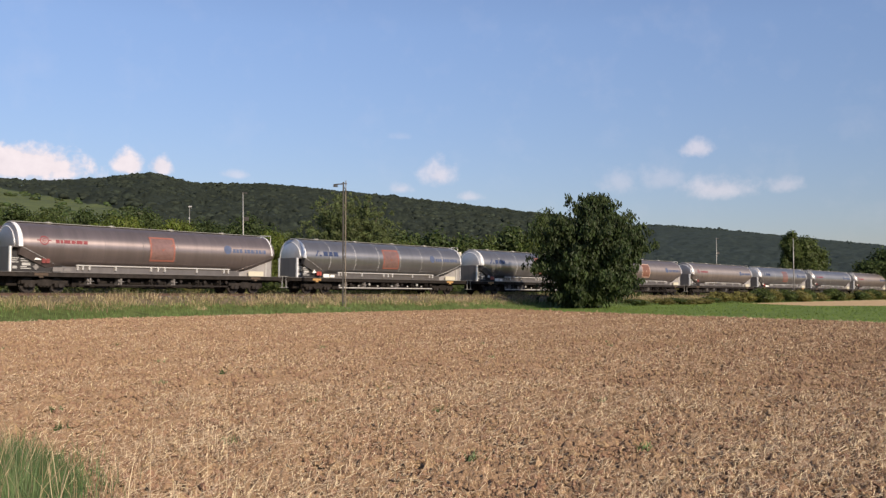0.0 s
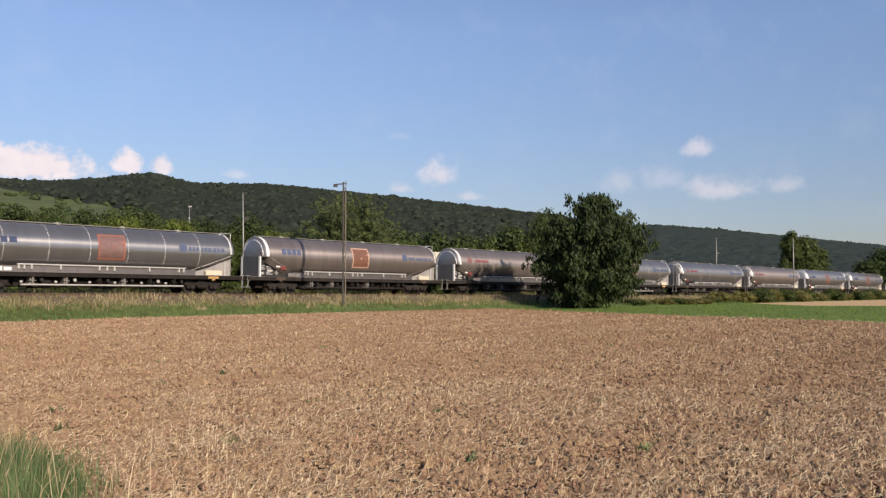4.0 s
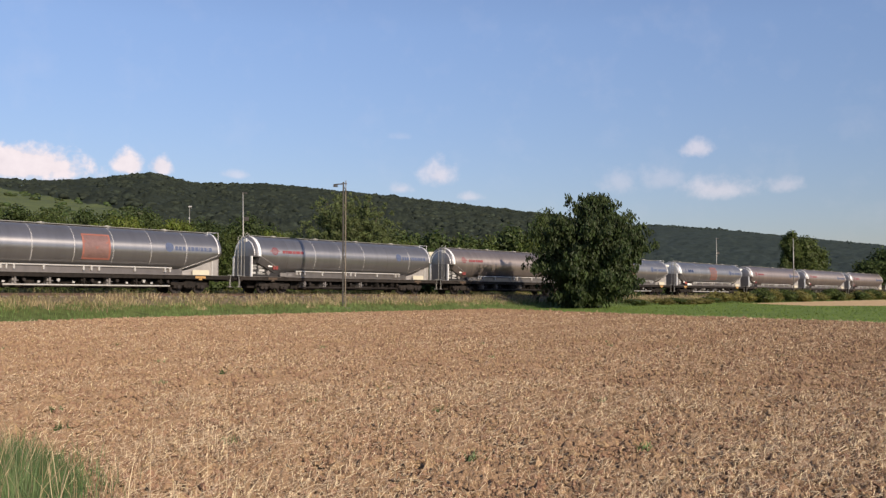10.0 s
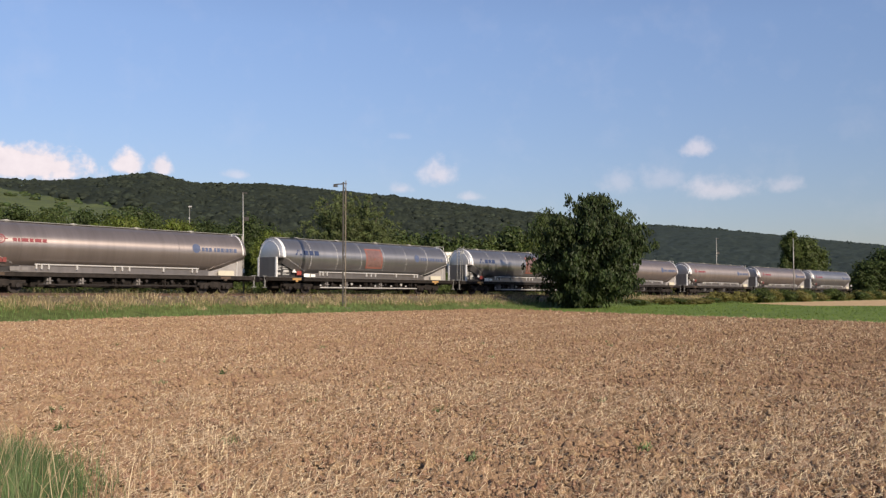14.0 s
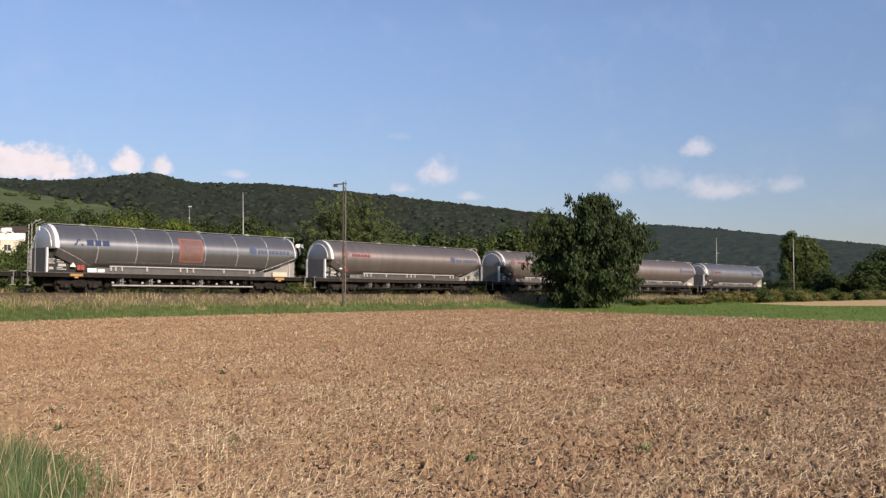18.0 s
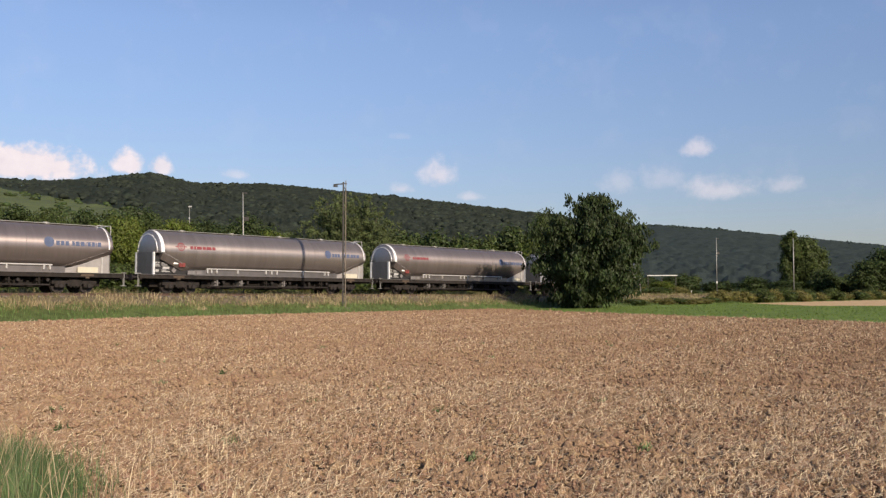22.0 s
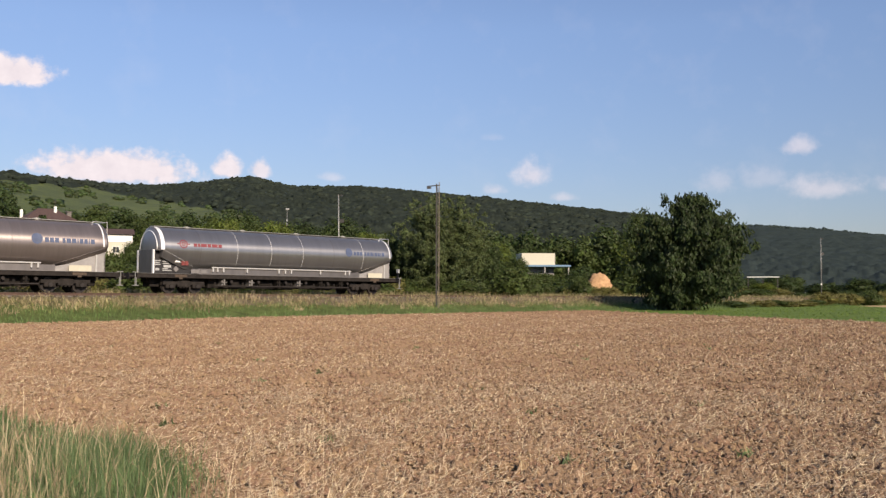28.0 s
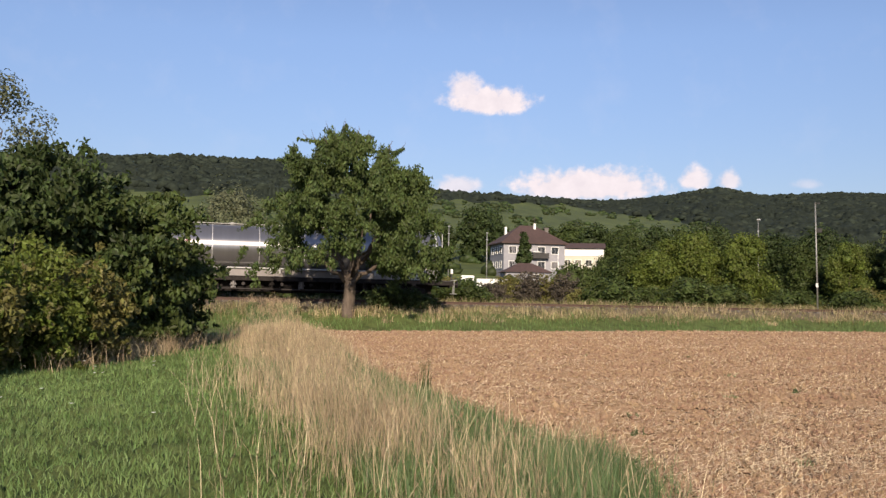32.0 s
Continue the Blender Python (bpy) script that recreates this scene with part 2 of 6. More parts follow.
M = dict(
    soil=material("dry_soil", (0.240, 0.159, 0.095), rough=0.95, vary=0.28, scale=24, bump=0.7, bump_scale=46, other=(0.390, 0.262, 0.166), spec=0.05, dusty=1.0),
    clod=material("soil_clods", (0.250, 0.158, 0.099), rough=0.95, vary=0.25, scale=20, bump=0.8, bump_scale=60, per="island", spread=0.5, other=(0.37, 0.245, 0.155), spec=0.05, dusty=1.0),
    straw=material("straw", (0.56, 0.44, 0.295), rough=0.8, vary=0.2, scale=3, per="island", spec=0.2),
    turf=material("turf", (0.085, 0.115, 0.035), rough=0.95, vary=0.35, scale=1.6, bump=0.5, bump_scale=14, other=(0.14, 0.17, 0.055), spec=0.1),
    crop=material("green_crop", (0.118, 0.180, 0.036), rough=0.9, vary=0.3, scale=1.1, bump=0.5, bump_scale=9, other=(0.155, 0.215, 0.05), spec=0.1),
    stubble=material("stubble", (0.50, 0.35, 0.19), rough=0.95, vary=0.2, scale=0.8, bump=0.3, bump_scale=8, spec=0.1),
    verge=material("dry_verge", (0.115, 0.108, 0.045), rough=0.95, vary=0.4, scale=1.2, bump=0.5, bump_scale=12, other=(0.20, 0.165, 0.085), spec=0.1),
    ballast=material("ballast", (0.150, 0.118, 0.078), rough=0.95, vary=0.35, scale=9, bump=1.0, bump_scale=26, spec=0.2),
    scrub=material("scrub_ground", (0.06, 0.085, 0.025), rough=0.95, vary=0.35, scale=0.5, bump=0.4, bump_scale=4, spec=0.1),
    forest_floor=material("forest_floor", (0.028, 0.038, 0.022), rough=0.95, vary=0.3, scale=0.1, spec=0.1),
    vineyard=vineyard_material(),
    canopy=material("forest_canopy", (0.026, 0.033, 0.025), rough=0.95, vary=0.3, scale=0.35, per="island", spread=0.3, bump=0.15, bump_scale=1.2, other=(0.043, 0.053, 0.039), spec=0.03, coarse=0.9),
    # bluish grey tint puts the distance haze into the canopy colour
    canopy_far=material("hazy_canopy", (0.032, 0.043, 0.041), rough=0.95, vary=0.2, scale=0.3, per="island", spread=0.2, other=(0.042, 0.055, 0.046), spec=0.05),
    leaf_dark=leaf_material("leaves_dark", (0.038, 0.062, 0.019), (0.082, 0.112, 0.032)),
    leaf_bush=leaf_material("leaves_bush", (0.030, 0.050, 0.017), (0.068, 0.094, 0.029)),
    leaf_mid=leaf_material("leaves_green", (0.055, 0.084, 0.020), (0.105, 0.134, 0.035)),
    leaf_apple=leaf_material("leaves_apple", (0.058, 0.094, 0.024), (0.130, 0.170, 0.048)),
    leaf_light=leaf_material("leaves_yellow_green", (0.098, 0.136, 0.018), (0.178, 0.212, 0.042)),
    leaf_silver=leaf_material("leaves_silver", (0.115, 0.132, 0.068), (0.20, 0.21, 0.115)),
    leaf_willow=leaf_material("leaves_willow", (0.082, 0.112, 0.036), (0.140, 0.168, 0.062)),
    leaf_olive=leaf_material("leaves_olive", (0.15, 0.148, 0.04), (0.24, 0.21, 0.065)),
    bark=material("bark", (0.12, 0.093, 0.072), rough=0.95, vary=0.35, scale=9, bump=0.9, bump_scale=22, stretch=(1, 1, 0.25), spec=0.1),
    grass=leaf_material("grass_blades", (0.128, 0.212, 0.058), (0.21, 0.285, 0.095), 0.3),
    grass_rank=leaf_material("rank_grass", (0.118, 0.188, 0.068), (0.195, 0.265, 0.110), 0.3),
    grass_verge=leaf_material("verge_grass", (0.150, 0.155, 0.045), (0.25, 0.23, 0.088), 0.3),
    dry_verge_grass=leaf_material("dry_verge_grass", (0.37, 0.30, 0.155), (0.56, 0.46, 0.26), 0.25),
    shrub_red=leaf_material("leaves_reddish", (0.105, 0.085, 0.062), (0.165, 0.135, 0.10)),
    dry=leaf_material("dry_grass", (0.40, 0.295, 0.170), (0.62, 0.475, 0.295), 0.25),
    steel=brushed("brushed_steel", (0.270, 0.225, 0.208), 0.38, 0.78, metal=0.68, vary=0.13, scale=1.6, bump=0.02, bump_scale=9, per="object", spread=0.25, stretch=(1.3, 0.12, 0.12), coarse=0.8),
    bright=brushed("polished_aluminium", (0.295, 0.283, 0.280), 0.30, 0.80, metal=0.77, vary=0.09, scale=1.6, bump=0.02, bump_scale=9, stretch=(1.3, 0.12, 0.12), coarse=0.8),
    weld=material("weld_seam", (0.60, 0.58, 0.56), rough=0.45, metal=0.3, vary=0.12, scale=8),
    skirt=material("skirt_steel", (0.24, 0.215, 0.20), rough=0.45, metal=0.8, vary=0.12, scale=3.0, stretch=(1, 1, 0.2)),
    hopper=material("hopper_wall_paint", (0.34, 0.315, 0.295), rough=0.5, metal=0.3, vary=0.14, scale=2.5, bump=0.03),
    data=material("data_print", (0.42, 0.41, 0.39), rough=0.6, vary=0.2, scale=9),
    plate=material("red_plate", (0.30, 0.055, 0.04), rough=0.5, vary=0.12, scale=5),
    brown_red=material("faded_red_plate", (0.17, 0.035, 0.03), rough=0.55, vary=0.2, scale=5),
    greyp=material("grey_paint", (0.19, 0.175, 0.165), rough=0.55, metal=0.2, vary=0.18, scale=3.0, bump=0.05),
    frame=material("underframe_paint", (0.011, 0.010, 0.009), rough=0.85, vary=0.4, scale=4, bump=0.2, other=(0.026, 0.020, 0.016), spec=0.25),
    dusty=material("dusty_underframe", (0.018, 0.015, 0.013), rough=0.85, vary=0.4, scale=3, bump=0.2, other=(0.036, 0.029, 0.025), spec=0.25),
    iron=material("wheel_iron", (0.03, 0.024, 0.021), rough=0.6, metal=0.4, vary=0.35, scale=6),
    rust=material("rusty_rail", (0.10, 0.060, 0.044), rough=0.75, metal=0.3, vary=0.3, scale=7, bump=0.2),
    sleeper=material("sleeper", (0.16, 0.14, 0.125), rough=0.95, vary=0.3, scale=9, bump=0.4),
    pale=material("pale_pipe", (0.46, 0.445, 0.42), rough=0.45, metal=0.2, vary=0.12, scale=5),
    dome=material("polished_dome", (0.34, 0.315, 0.30), rough=0.36, metal=0.78, vary=0.05, scale=3),
    dome_bright=material("pale_polished_dome", (0.55, 0.535, 0.52), rough=0.36, metal=0.7, vary=0.05, scale=3),
    rim=material("bright_rim", (0.82, 0.81, 0.79), rough=0.35, metal=0.15, vary=0.06, scale=5),
    white=material("white_paint", (0.78, 0.76, 0.70), rough=0.6, vary=0.08, scale=4),
    cream=material("cream_plate", (0.52, 0.48, 0.37), rough=0.6, vary=0.08, scale=5),
    black=material("black_panel", (0.02, 0.018, 0.018), rough=0.6, vary=0.3, scale=6),
    red=material("red_film", (0.21, 0.042, 0.046), rough=0.5, vary=0.12, scale=5),
    orange=material("orange_film", (0.37, 0.145, 0.105), rough=0.45, metal=0.35, vary=0.15, scale=3),
    orange_thin=material("orange_tint", (0.31, 0.185, 0.16), rough=0.42, metal=0.6, vary=0.2, scale=3),
    tan=material("tan_film", (0.55, 0.36, 0.27), rough=0.5, metal=0.3, vary=0.15, scale=3),
    brown=material("brown_film", (0.25, 0.12, 0.08), rough=0.45, metal=0.4, vary=0.2, scale=3),
    blue=material("blue_film", (0.075, 0.095, 0.16), rough=0.5, vary=0.12, scale=5),
    navy=material("navy_film", (0.03, 0.045, 0.10), rough=0.5, vary=0.12, scale=5),
    yellow=material("amber_paint", (0.38, 0.22, 0.08), rough=0.6, vary=0.2, scale=9),
    worn_mark=material("grimy_paint", (0.075, 0.05, 0.032), rough=0.75, vary=0.35, scale=7),
    galv=material("galvanised", (0.30, 0.29, 0.265), rough=0.5, metal=0.5, vary=0.2, scale=4),
    darkmetal=material("weathered_metal", (0.055, 0.05, 0.045), rough=0.7, metal=0.3, vary=0.3, scale=5),
    timber=material("weathered_pole", (0.20, 0.165, 0.125), rough=0.9, vary=0.3, scale=8, stretch=(1, 1, 0.2), bump=0.3),
    render=material("house_render", (0.29, 0.28, 0.29), rough=0.9, vary=0.1, scale=0.8, bump=0.1),
    tiles=material("roof_tiles", (0.075, 0.045, 0.038), rough=0.85, vary=0.3, scale=3, bump=0.4, bump_scale=6),
    glass=material("window_glass", (0.03, 0.035, 0.04), rough=0.08, vary=0.2, scale=0.6),
    bluep=material("blue_fascia", (0.13, 0.22, 0.32), rough=0.6, vary=0.1, scale=3),
    mound=material("bare_earth", (0.47, 0.285, 0.15), rough=0.95, vary=0.3, scale=2.2, bump=1.0, bump_scale=4, spec=0.1),
)

# ------------------------------------------------------------------ mesh helpers
def mesh_np(name, verts, faces, mats, index=None, soft=False):
    """A mesh from whole arrays of corners and faces of one size."""
    verts, faces = np.asarray(verts, np.float32).reshape(-1, 3), np.asarray(faces, np.int32)
    me = bpy.data.meshes.new(name)
    k = faces.shape[1]
    me.vertices.add(len(verts))
    me.vertices.foreach_set("co", verts.ravel())
    me.loops.add(faces.size)
    me.loops.foreach_set("vertex_index", faces.ravel())
    me.polygons.add(len(faces))
    me.polygons.foreach_set("loop_start", np.arange(len(faces), dtype=np.int32) * k)
    if index is not None:
        me.polygons.foreach_set("material_index", np.asarray(index, np.int32))
    me.polygons.foreach_set("use_smooth", np.full(len(faces), soft))
    for ma in mats:
        me.materials.append(ma)
    me.update(calc_edges=True)
    me.validate()
    return me


def part(name, bm, ma, parent=None, label="", soft=False, m=None):
    me = bpy.data.meshes.new(name)
    if soft:
        for f in bm.faces:
            f.smooth = True
        for e in bm.edges:
            e.smooth = len(e.link_faces) != 2 or e.calc_face_angle(0) < 0.45
    bm.to_mesh(me)
    bm.free()
    me.materials.append(ma)
    return hang(name, me, parent, label, m)


def hang(name, me, parent=None, label="", m=None):
    ob = new(name, me)
    ob.parent = parent
    if m is not None:
        ob.matrix_basis = m
    return tagged(ob, label)


def box(bm, x0, x1, y0, y1, z0, z1, bevel=0.0):
    vs = bmesh.ops.create_cube(bm, size=1)["verts"]
    for v in vs:
        v.co = Vector(((x0 + x1) / 2 + v.co.x * (x1 - x0), (y0 + y1) / 2 + v.co.y * (y1 - y0), (z0 + z1) / 2 + v.co.z * (z1 - z0)))
    if bevel:
        es = {e for v in vs for e in v.link_edges}
        bmesh.ops.bevel(bm, geom=list(es), offset=bevel, segments=2, affect="EDGES", profile=0.5)
    return bm


def boxes(*dims, bevel=0.0):
    bm = bmesh.new()
    for d in dims:
        box(bm, *d, bevel=bevel)
    return bm


def tube(bm, path, radii, sides=8):
    """A tapering tube along a path, with closed ends."""
    rings = []
    for i, c in enumerate(path):
        c = Vector(c)
        d = Vector(path[min(i + 1, len(path) - 1)]) - Vector(path[max(i - 1, 0)])
        d.normalize()
        a = d.orthogonal().normalized() if abs(d.z) > 0.98 else d.cross(Vector((0, 0, 1))).normalized()
        b = d.cross(a)
        r = radii[i] if isinstance(radii, (list, tuple)) else radii
        rings.append([bm.verts.new(c + (a * math.cos(t) + b * math.sin(t)) * r) for t in (2 * math.pi * k / sides for k in range(sides))])
    for p, q in zip(rings, rings[1:]):
        for k in range(sides):
            bm.faces.new((p[k], p[(k + 1) % sides], q[(k + 1) % sides], q[k]))
    bm.faces.new(rings[0][::-1])
    bm.faces.new(rings[-1])
    return bm


def disc(bm, c, axis, r, t, sides=20):
    """A short closed cylinder centred on c."""
    axis = Vector(axis).normalized()
    return tube(bm, [Vector(c) - axis * t / 2, Vector(c) + axis * t / 2], r, sides)


# ------------------------------------------------------------------ ground
BORDER, BORDER_DIR = Vector((-2.6, 6.6, 0)), Vector((-0.70, 0.714, 0))    # where the ploughed field meets the rough grass
BORDER_N = Vector((0.714, 0.70, 0))


def bend(a):
    """How far the border bows towards the meadow, a metres along it."""
    return np.interp(a, (-6, 0, 3, 7, 13, 22, 40), (0.0, 0.0, 0.2, 0.7, 1.3, 1.1, 1.9))


def border_side(x, y):
    """Metres from the border, positive on the ploughed side."""
    dx, dy = x - BORDER.x, y - BORDER.y
    return dx * BORDER_N.x + dy * BORDER_N.y + bend(dx * BORDER_DIR.x + dy * BORDER_DIR.y)


def ground_sheet():
    rng = np.random.default_rng(3)
    th = np.radians(np.concatenate([np.arange(-180, -72, 3.0), np.arange(-72, 34, 0.18), np.arange(34, 180.1, 3.0)]))
    r = np.concatenate([[0.0], np.geomspace(1.2, 5, 20), np.geomspace(5.1, 40, 200), np.arange(40.6, 130, 0.7), np.geomspace(131, 2600, 110)])
    R, T = np.meshgrid(r, th, indexing="ij")
    X, Y = R * np.sin(T), R * np.cos(T)
    Z = ground_z(X, Y)
    near = np.exp(-R / 60)
    Z = Z + rng.normal(0, 0.021, Z.shape) * near * (R > 2)
    for k in range(9):                      # harrow marks and hollows
        a, w = rng.uniform(0, math.pi), rng.uniform(0.45, 1.6)
        Z = Z + 0.0065 * np.sin((X * math.cos(a) + Y * math.sin(a)) * 2 * math.pi / w + rng.uniform(0, 6)) * near * ((R > 5) & (R < 90))
    nr, nt = R.shape
    i = np.arange(nr * nt).reshape(nr, nt)
    F = np.stack([i[:-1, :-1], i[:-1, 1:], i[1:, 1:], i[1:, :-1]], -1).reshape(-1, 4)
    cx, cy = X.ravel()[F].mean(1), Y.ravel()[F].mean(1)
    s, p = cx * U.x + cy * U.y, cx * NRM.x + cy * NRM.y
    rr, b = np.hypot(cx, cy), np.degrees(np.arctan2(cx, cy))
    wob = 0.5 * np.sin(s * 0.9) * np.sin(s * 0.37 + 1)
    e = field_edge(s)
    side = border_side(cx, cy)
    ix = np.zeros(len(F), int)                                   # soil
    ix[side + wob * 0.4 < 0] = 1                                  # turf
    # green crop beyond the field's right-hand edge
    edge_y = 76 - 2.15 * (cx - 4.0) + 0.012 * (cx - 4) ** 2
    right = (cx > 3.0) & (cy > edge_y) & (p < e + 1)
    ix[right] = 2
    ix[right & (cx > 36) & (cy > 92) & (p < 45)] = 3              # stubble strip
    ix[(p > e + wob * 0.3) & (p <= 49.5)] = 1                     # green foot of the bank
    ix[(p > e + 2.9 + wob * 0.8) & (p <= 49.5)] = 4               # dry verge
    ix[(p > 49.5) & (p < 59.5)] = 5                               # ballast
    ix[(p >= 59.5)] = 4
    ix[(p >= 62)] = 6                                             # scrub
    el, far, foot = ridge(b)
    ang = np.degrees(np.arctan2(ground_z(cx, cy) - 1.5, rr))
    hill = (p > 75) & (rr > foot + 5)
    ix[hill] = 8                                                  # vineyards
    ix[hill & (b > -9)] = 7
    ix[hill & (b > -25.4) & (ang > np.where(b < -17.5, 4.6 + (-17.5 - b) * 0.135, 3.5))] = 7
    ix[hill & (b < -39) & (ang > 6.1)] = 7
    me = mesh_np("ground", np.stack([X, Y, Z], -1), F, [M[k] for k in ("soil", "turf", "crop", "stubble", "verge", "ballast", "scrub", "forest_floor", "vineyard")], ix, soft=True)
    return tagged(new("ground", me), "flat ploughed field, grass verge, railway bank and hillside", "ground", kind="structure")


ground_sheet()


# ------------------------------------------------------------------ railway
RAIL_H = 0.16


def railway_track(p, s0, s1, name, label):
    root = tagged(new(name), label, "railway track", kind="structure")
    mid = (s0 + s1) / 2
    root.matrix_world = Matrix.Translation(at(mid, p, rail_z(mid))) @ pose(0, 0, 0, 0, math.degrees(GRADE), TURN)
    half = (s1 - s0) / 2
    for side in (-0.7525, 0.7525):
        bm = boxes((-half, half, side - 0.036, side + 0.036, -0.04, 0), (-half, half, side - 0.009, side + 0.009, -0.13, -0.04),
                   (-half, half, side - 0.065, side + 0.065, -RAIL_H, -0.13))
        part("rail", bm, M["rust"], root, "rust-brown steel rail")
    sl = boxes((-0.13, 0.13, -1.3, 1.3, -0.32, -RAIL_H), bevel=0.02)
    me = bpy.data.meshes.new("sleeper")
    sl.to_mesh(me)
    sl.free()
    me.materials.append(M["sleeper"])
    x = -half + 0.3
    while x < half and x + mid < 130:
        hang("sleeper", me, root, m=Matrix.Translation((x, 0, 0)))
        x += 0.63
    return root


railway_track(P_TRAIN, -40, 420, "railway_track_far", "straight far railway track on brown ballast")
railway_track(P_NEAR, -40, 420, "railway_track_near", "straight near railway track with rust-brown rails")


def ballast_stones():
    rng = np.random.default_rng(11)
    n = 16000
    s, p = rng.uniform(-25, 110, n), rng.uniform(49.2, 59.6, n)
    x, y = s * U.x + p * NRM.x, s * U.y + p * NRM.y
    tet = np.array([(1, 0, -0.5), (-0.5, 0.9, -0.5), (-0.5, -0.9, -0.5), (0.1, 0.1, 0.9)])
    size = rng.uniform(0.03, 0.075, n)
    v = tet[None] * size[:, None, None] * rng.uniform(0.6, 1.3, (n, 4, 3))
    v += np.stack([x, y, ground_z(x, y) + 0.02 + size * 0.4], -1)[:, None]
    f = np.array([(0, 1, 3), (1, 2, 3), (2, 0, 3), (0, 2, 1)])[None] + np.arange(n)[:, None, None] * 4
    tagged(new("ballast_stones", mesh_np("ballast_stones", v, f.reshape(-1, 3), [M["ballast"]])), "brown crushed stone along the railway tracks", "ballast", kind="stuff")


ballast_stones()


# ------------------------------------------------------------------ silo wagons
WL = 20.2                 # tank length
R_T, Z_C = 1.45, 2.80     # tank radius and axis height
DISH, DOME = 0.68, 1.08    # the dished end reaches from here to here


def tank_bottom(x):
    """Where the drum is cut by the hopper floors, which slope up towards both ends."""
    if x < DOME:
        return 2.75
    if x < 4.3:
        return 2.75 - (x - DOME) * 0.435
    if x > 16.1:
        return 1.35 + (x - 16.1) * 0.365
    return 0.0


def tank_band(x):
    """Height of the hopper's inward-leaning flank below that cut."""
    if DOME < x < 4.3:
        return 0.46 * min(1.0, (4.3 - x) / 1.4)
    if x > 16.1:
        return 0.28 * min(1.0, (x - 16.1) / 1.6)
    return 0.0


def dome_width(x):
    if x >= DOME:
        return 1.0
    k = (DOME - max(x, DISH)) / (DOME - DISH)
    return math.sqrt(max(1 - k * k, 0)) * 0.6 + 0.4 * math.sqrt(max(1 - k ** 4, 0))


def tank_mesh(ma):
    xs = [DISH, 0.685, 0.70, 0.73, 0.78, 0.84, 0.92, 1.0, DOME, DOME + 0.02] + [1.3 + 0.5 * i for i in range(6)] + [4.3] + [5.2 + 1.35 * i for i in range(8)] + [15.6, 16.1] + [16.6 + 0.5 * i for i in range(6)] + [WL - 0.5, WL - 0.32, WL - 0.18, WL - 0.08, WL - 0.02, WL]
    bm = bmesh.new()
    sides = 56
    rings = []
    for x in xs:
        q = 1.0
        if x < DOME:
            q = dome_width(x)
        if x > WL - 0.5:
            d = (x - WL + 0.5) / 0.5
            q = math.sqrt(max(1 - d ** 2.6, 0)) * 0.45 + 0.55 * math.sqrt(max(1 - d ** 6, 0))
        q = max(q, 0.01)
        ring = []
        for k in range(sides):
            a = 2 * math.pi * k / sides
            z = Z_C + R_T * q * math.sin(a)
            y, cut = -R_T * q * math.cos(a), tank_bottom(x)
            if z < cut:
                lean = min(1.0, (cut - z) / 0.45)
                rim = math.sqrt(max((R_T * q) ** 2 - (cut - Z_C) ** 2, 0.0))
                y, z = math.copysign(min(rim * (1 - 0.2 * lean), abs(y) * 1.6), y), cut - tank_band(x) * lean
            ring.append(bm.verts.new((x, y, z)))
        rings.append(ring)
    for p, q in zip(rings, rings[1:]):
        for k in range(sides):
            bm.faces.new((p[k], p[(k + 1) % sides], q[(k + 1) % sides], q[k]))
    bm.faces.new(rings[0])
    bm.faces.new(rings[-1][::-1])
    bmesh.ops.recalc_face_normals(bm, faces=bm.faces[:])
    for f in bm.faces:
        if f.calc_center_median().x < DOME:
            f.material_index = 1
    return bm


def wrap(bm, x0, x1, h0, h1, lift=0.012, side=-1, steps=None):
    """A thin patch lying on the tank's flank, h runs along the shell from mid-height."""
    n = steps or max(2, int(abs(h1 - h0) / 0.12) + 1)
    for a in range(n):
        va, vb = h0 + (h1 - h0) * a / n, h0 + (h1 - h0) * (a + 1) / n
        q = []
        for x, h in ((x0, va), (x1, va), (x1, vb), (x0, vb)):
            t = h / R_T
            q.append(bm.verts.new((x, side * (R_T + lift) * math.cos(t), Z_C + (R_T + lift) * math.sin(t))))
        bm.faces.new(q if side < 0 else q[::-1])
    return bm


def wrap_poly(bm, pts, lift=0.012):
    vs = [bm.verts.new((x, -(R_T + lift) * math.cos(h / R_T), Z_C + (R_T + lift) * math.sin(h / R_T))) for x, h in pts]
    bm.faces.new(vs)
    return bm


def wrap_ring(bm, x, h, r0, r1, n=24, a0=0.0, a1=2 * math.pi):
    for k in range(n):
        t0, t1 = a0 + (a1 - a0) * k / n, a0 + (a1 - a0) * (k + 1) / n
        wrap_poly(bm, [(x + r * math.cos(t), h + r * math.sin(t)) for r, t in ((r0, t0), (r1, t0), (r1, t1), (r0, t1))])
    return bm


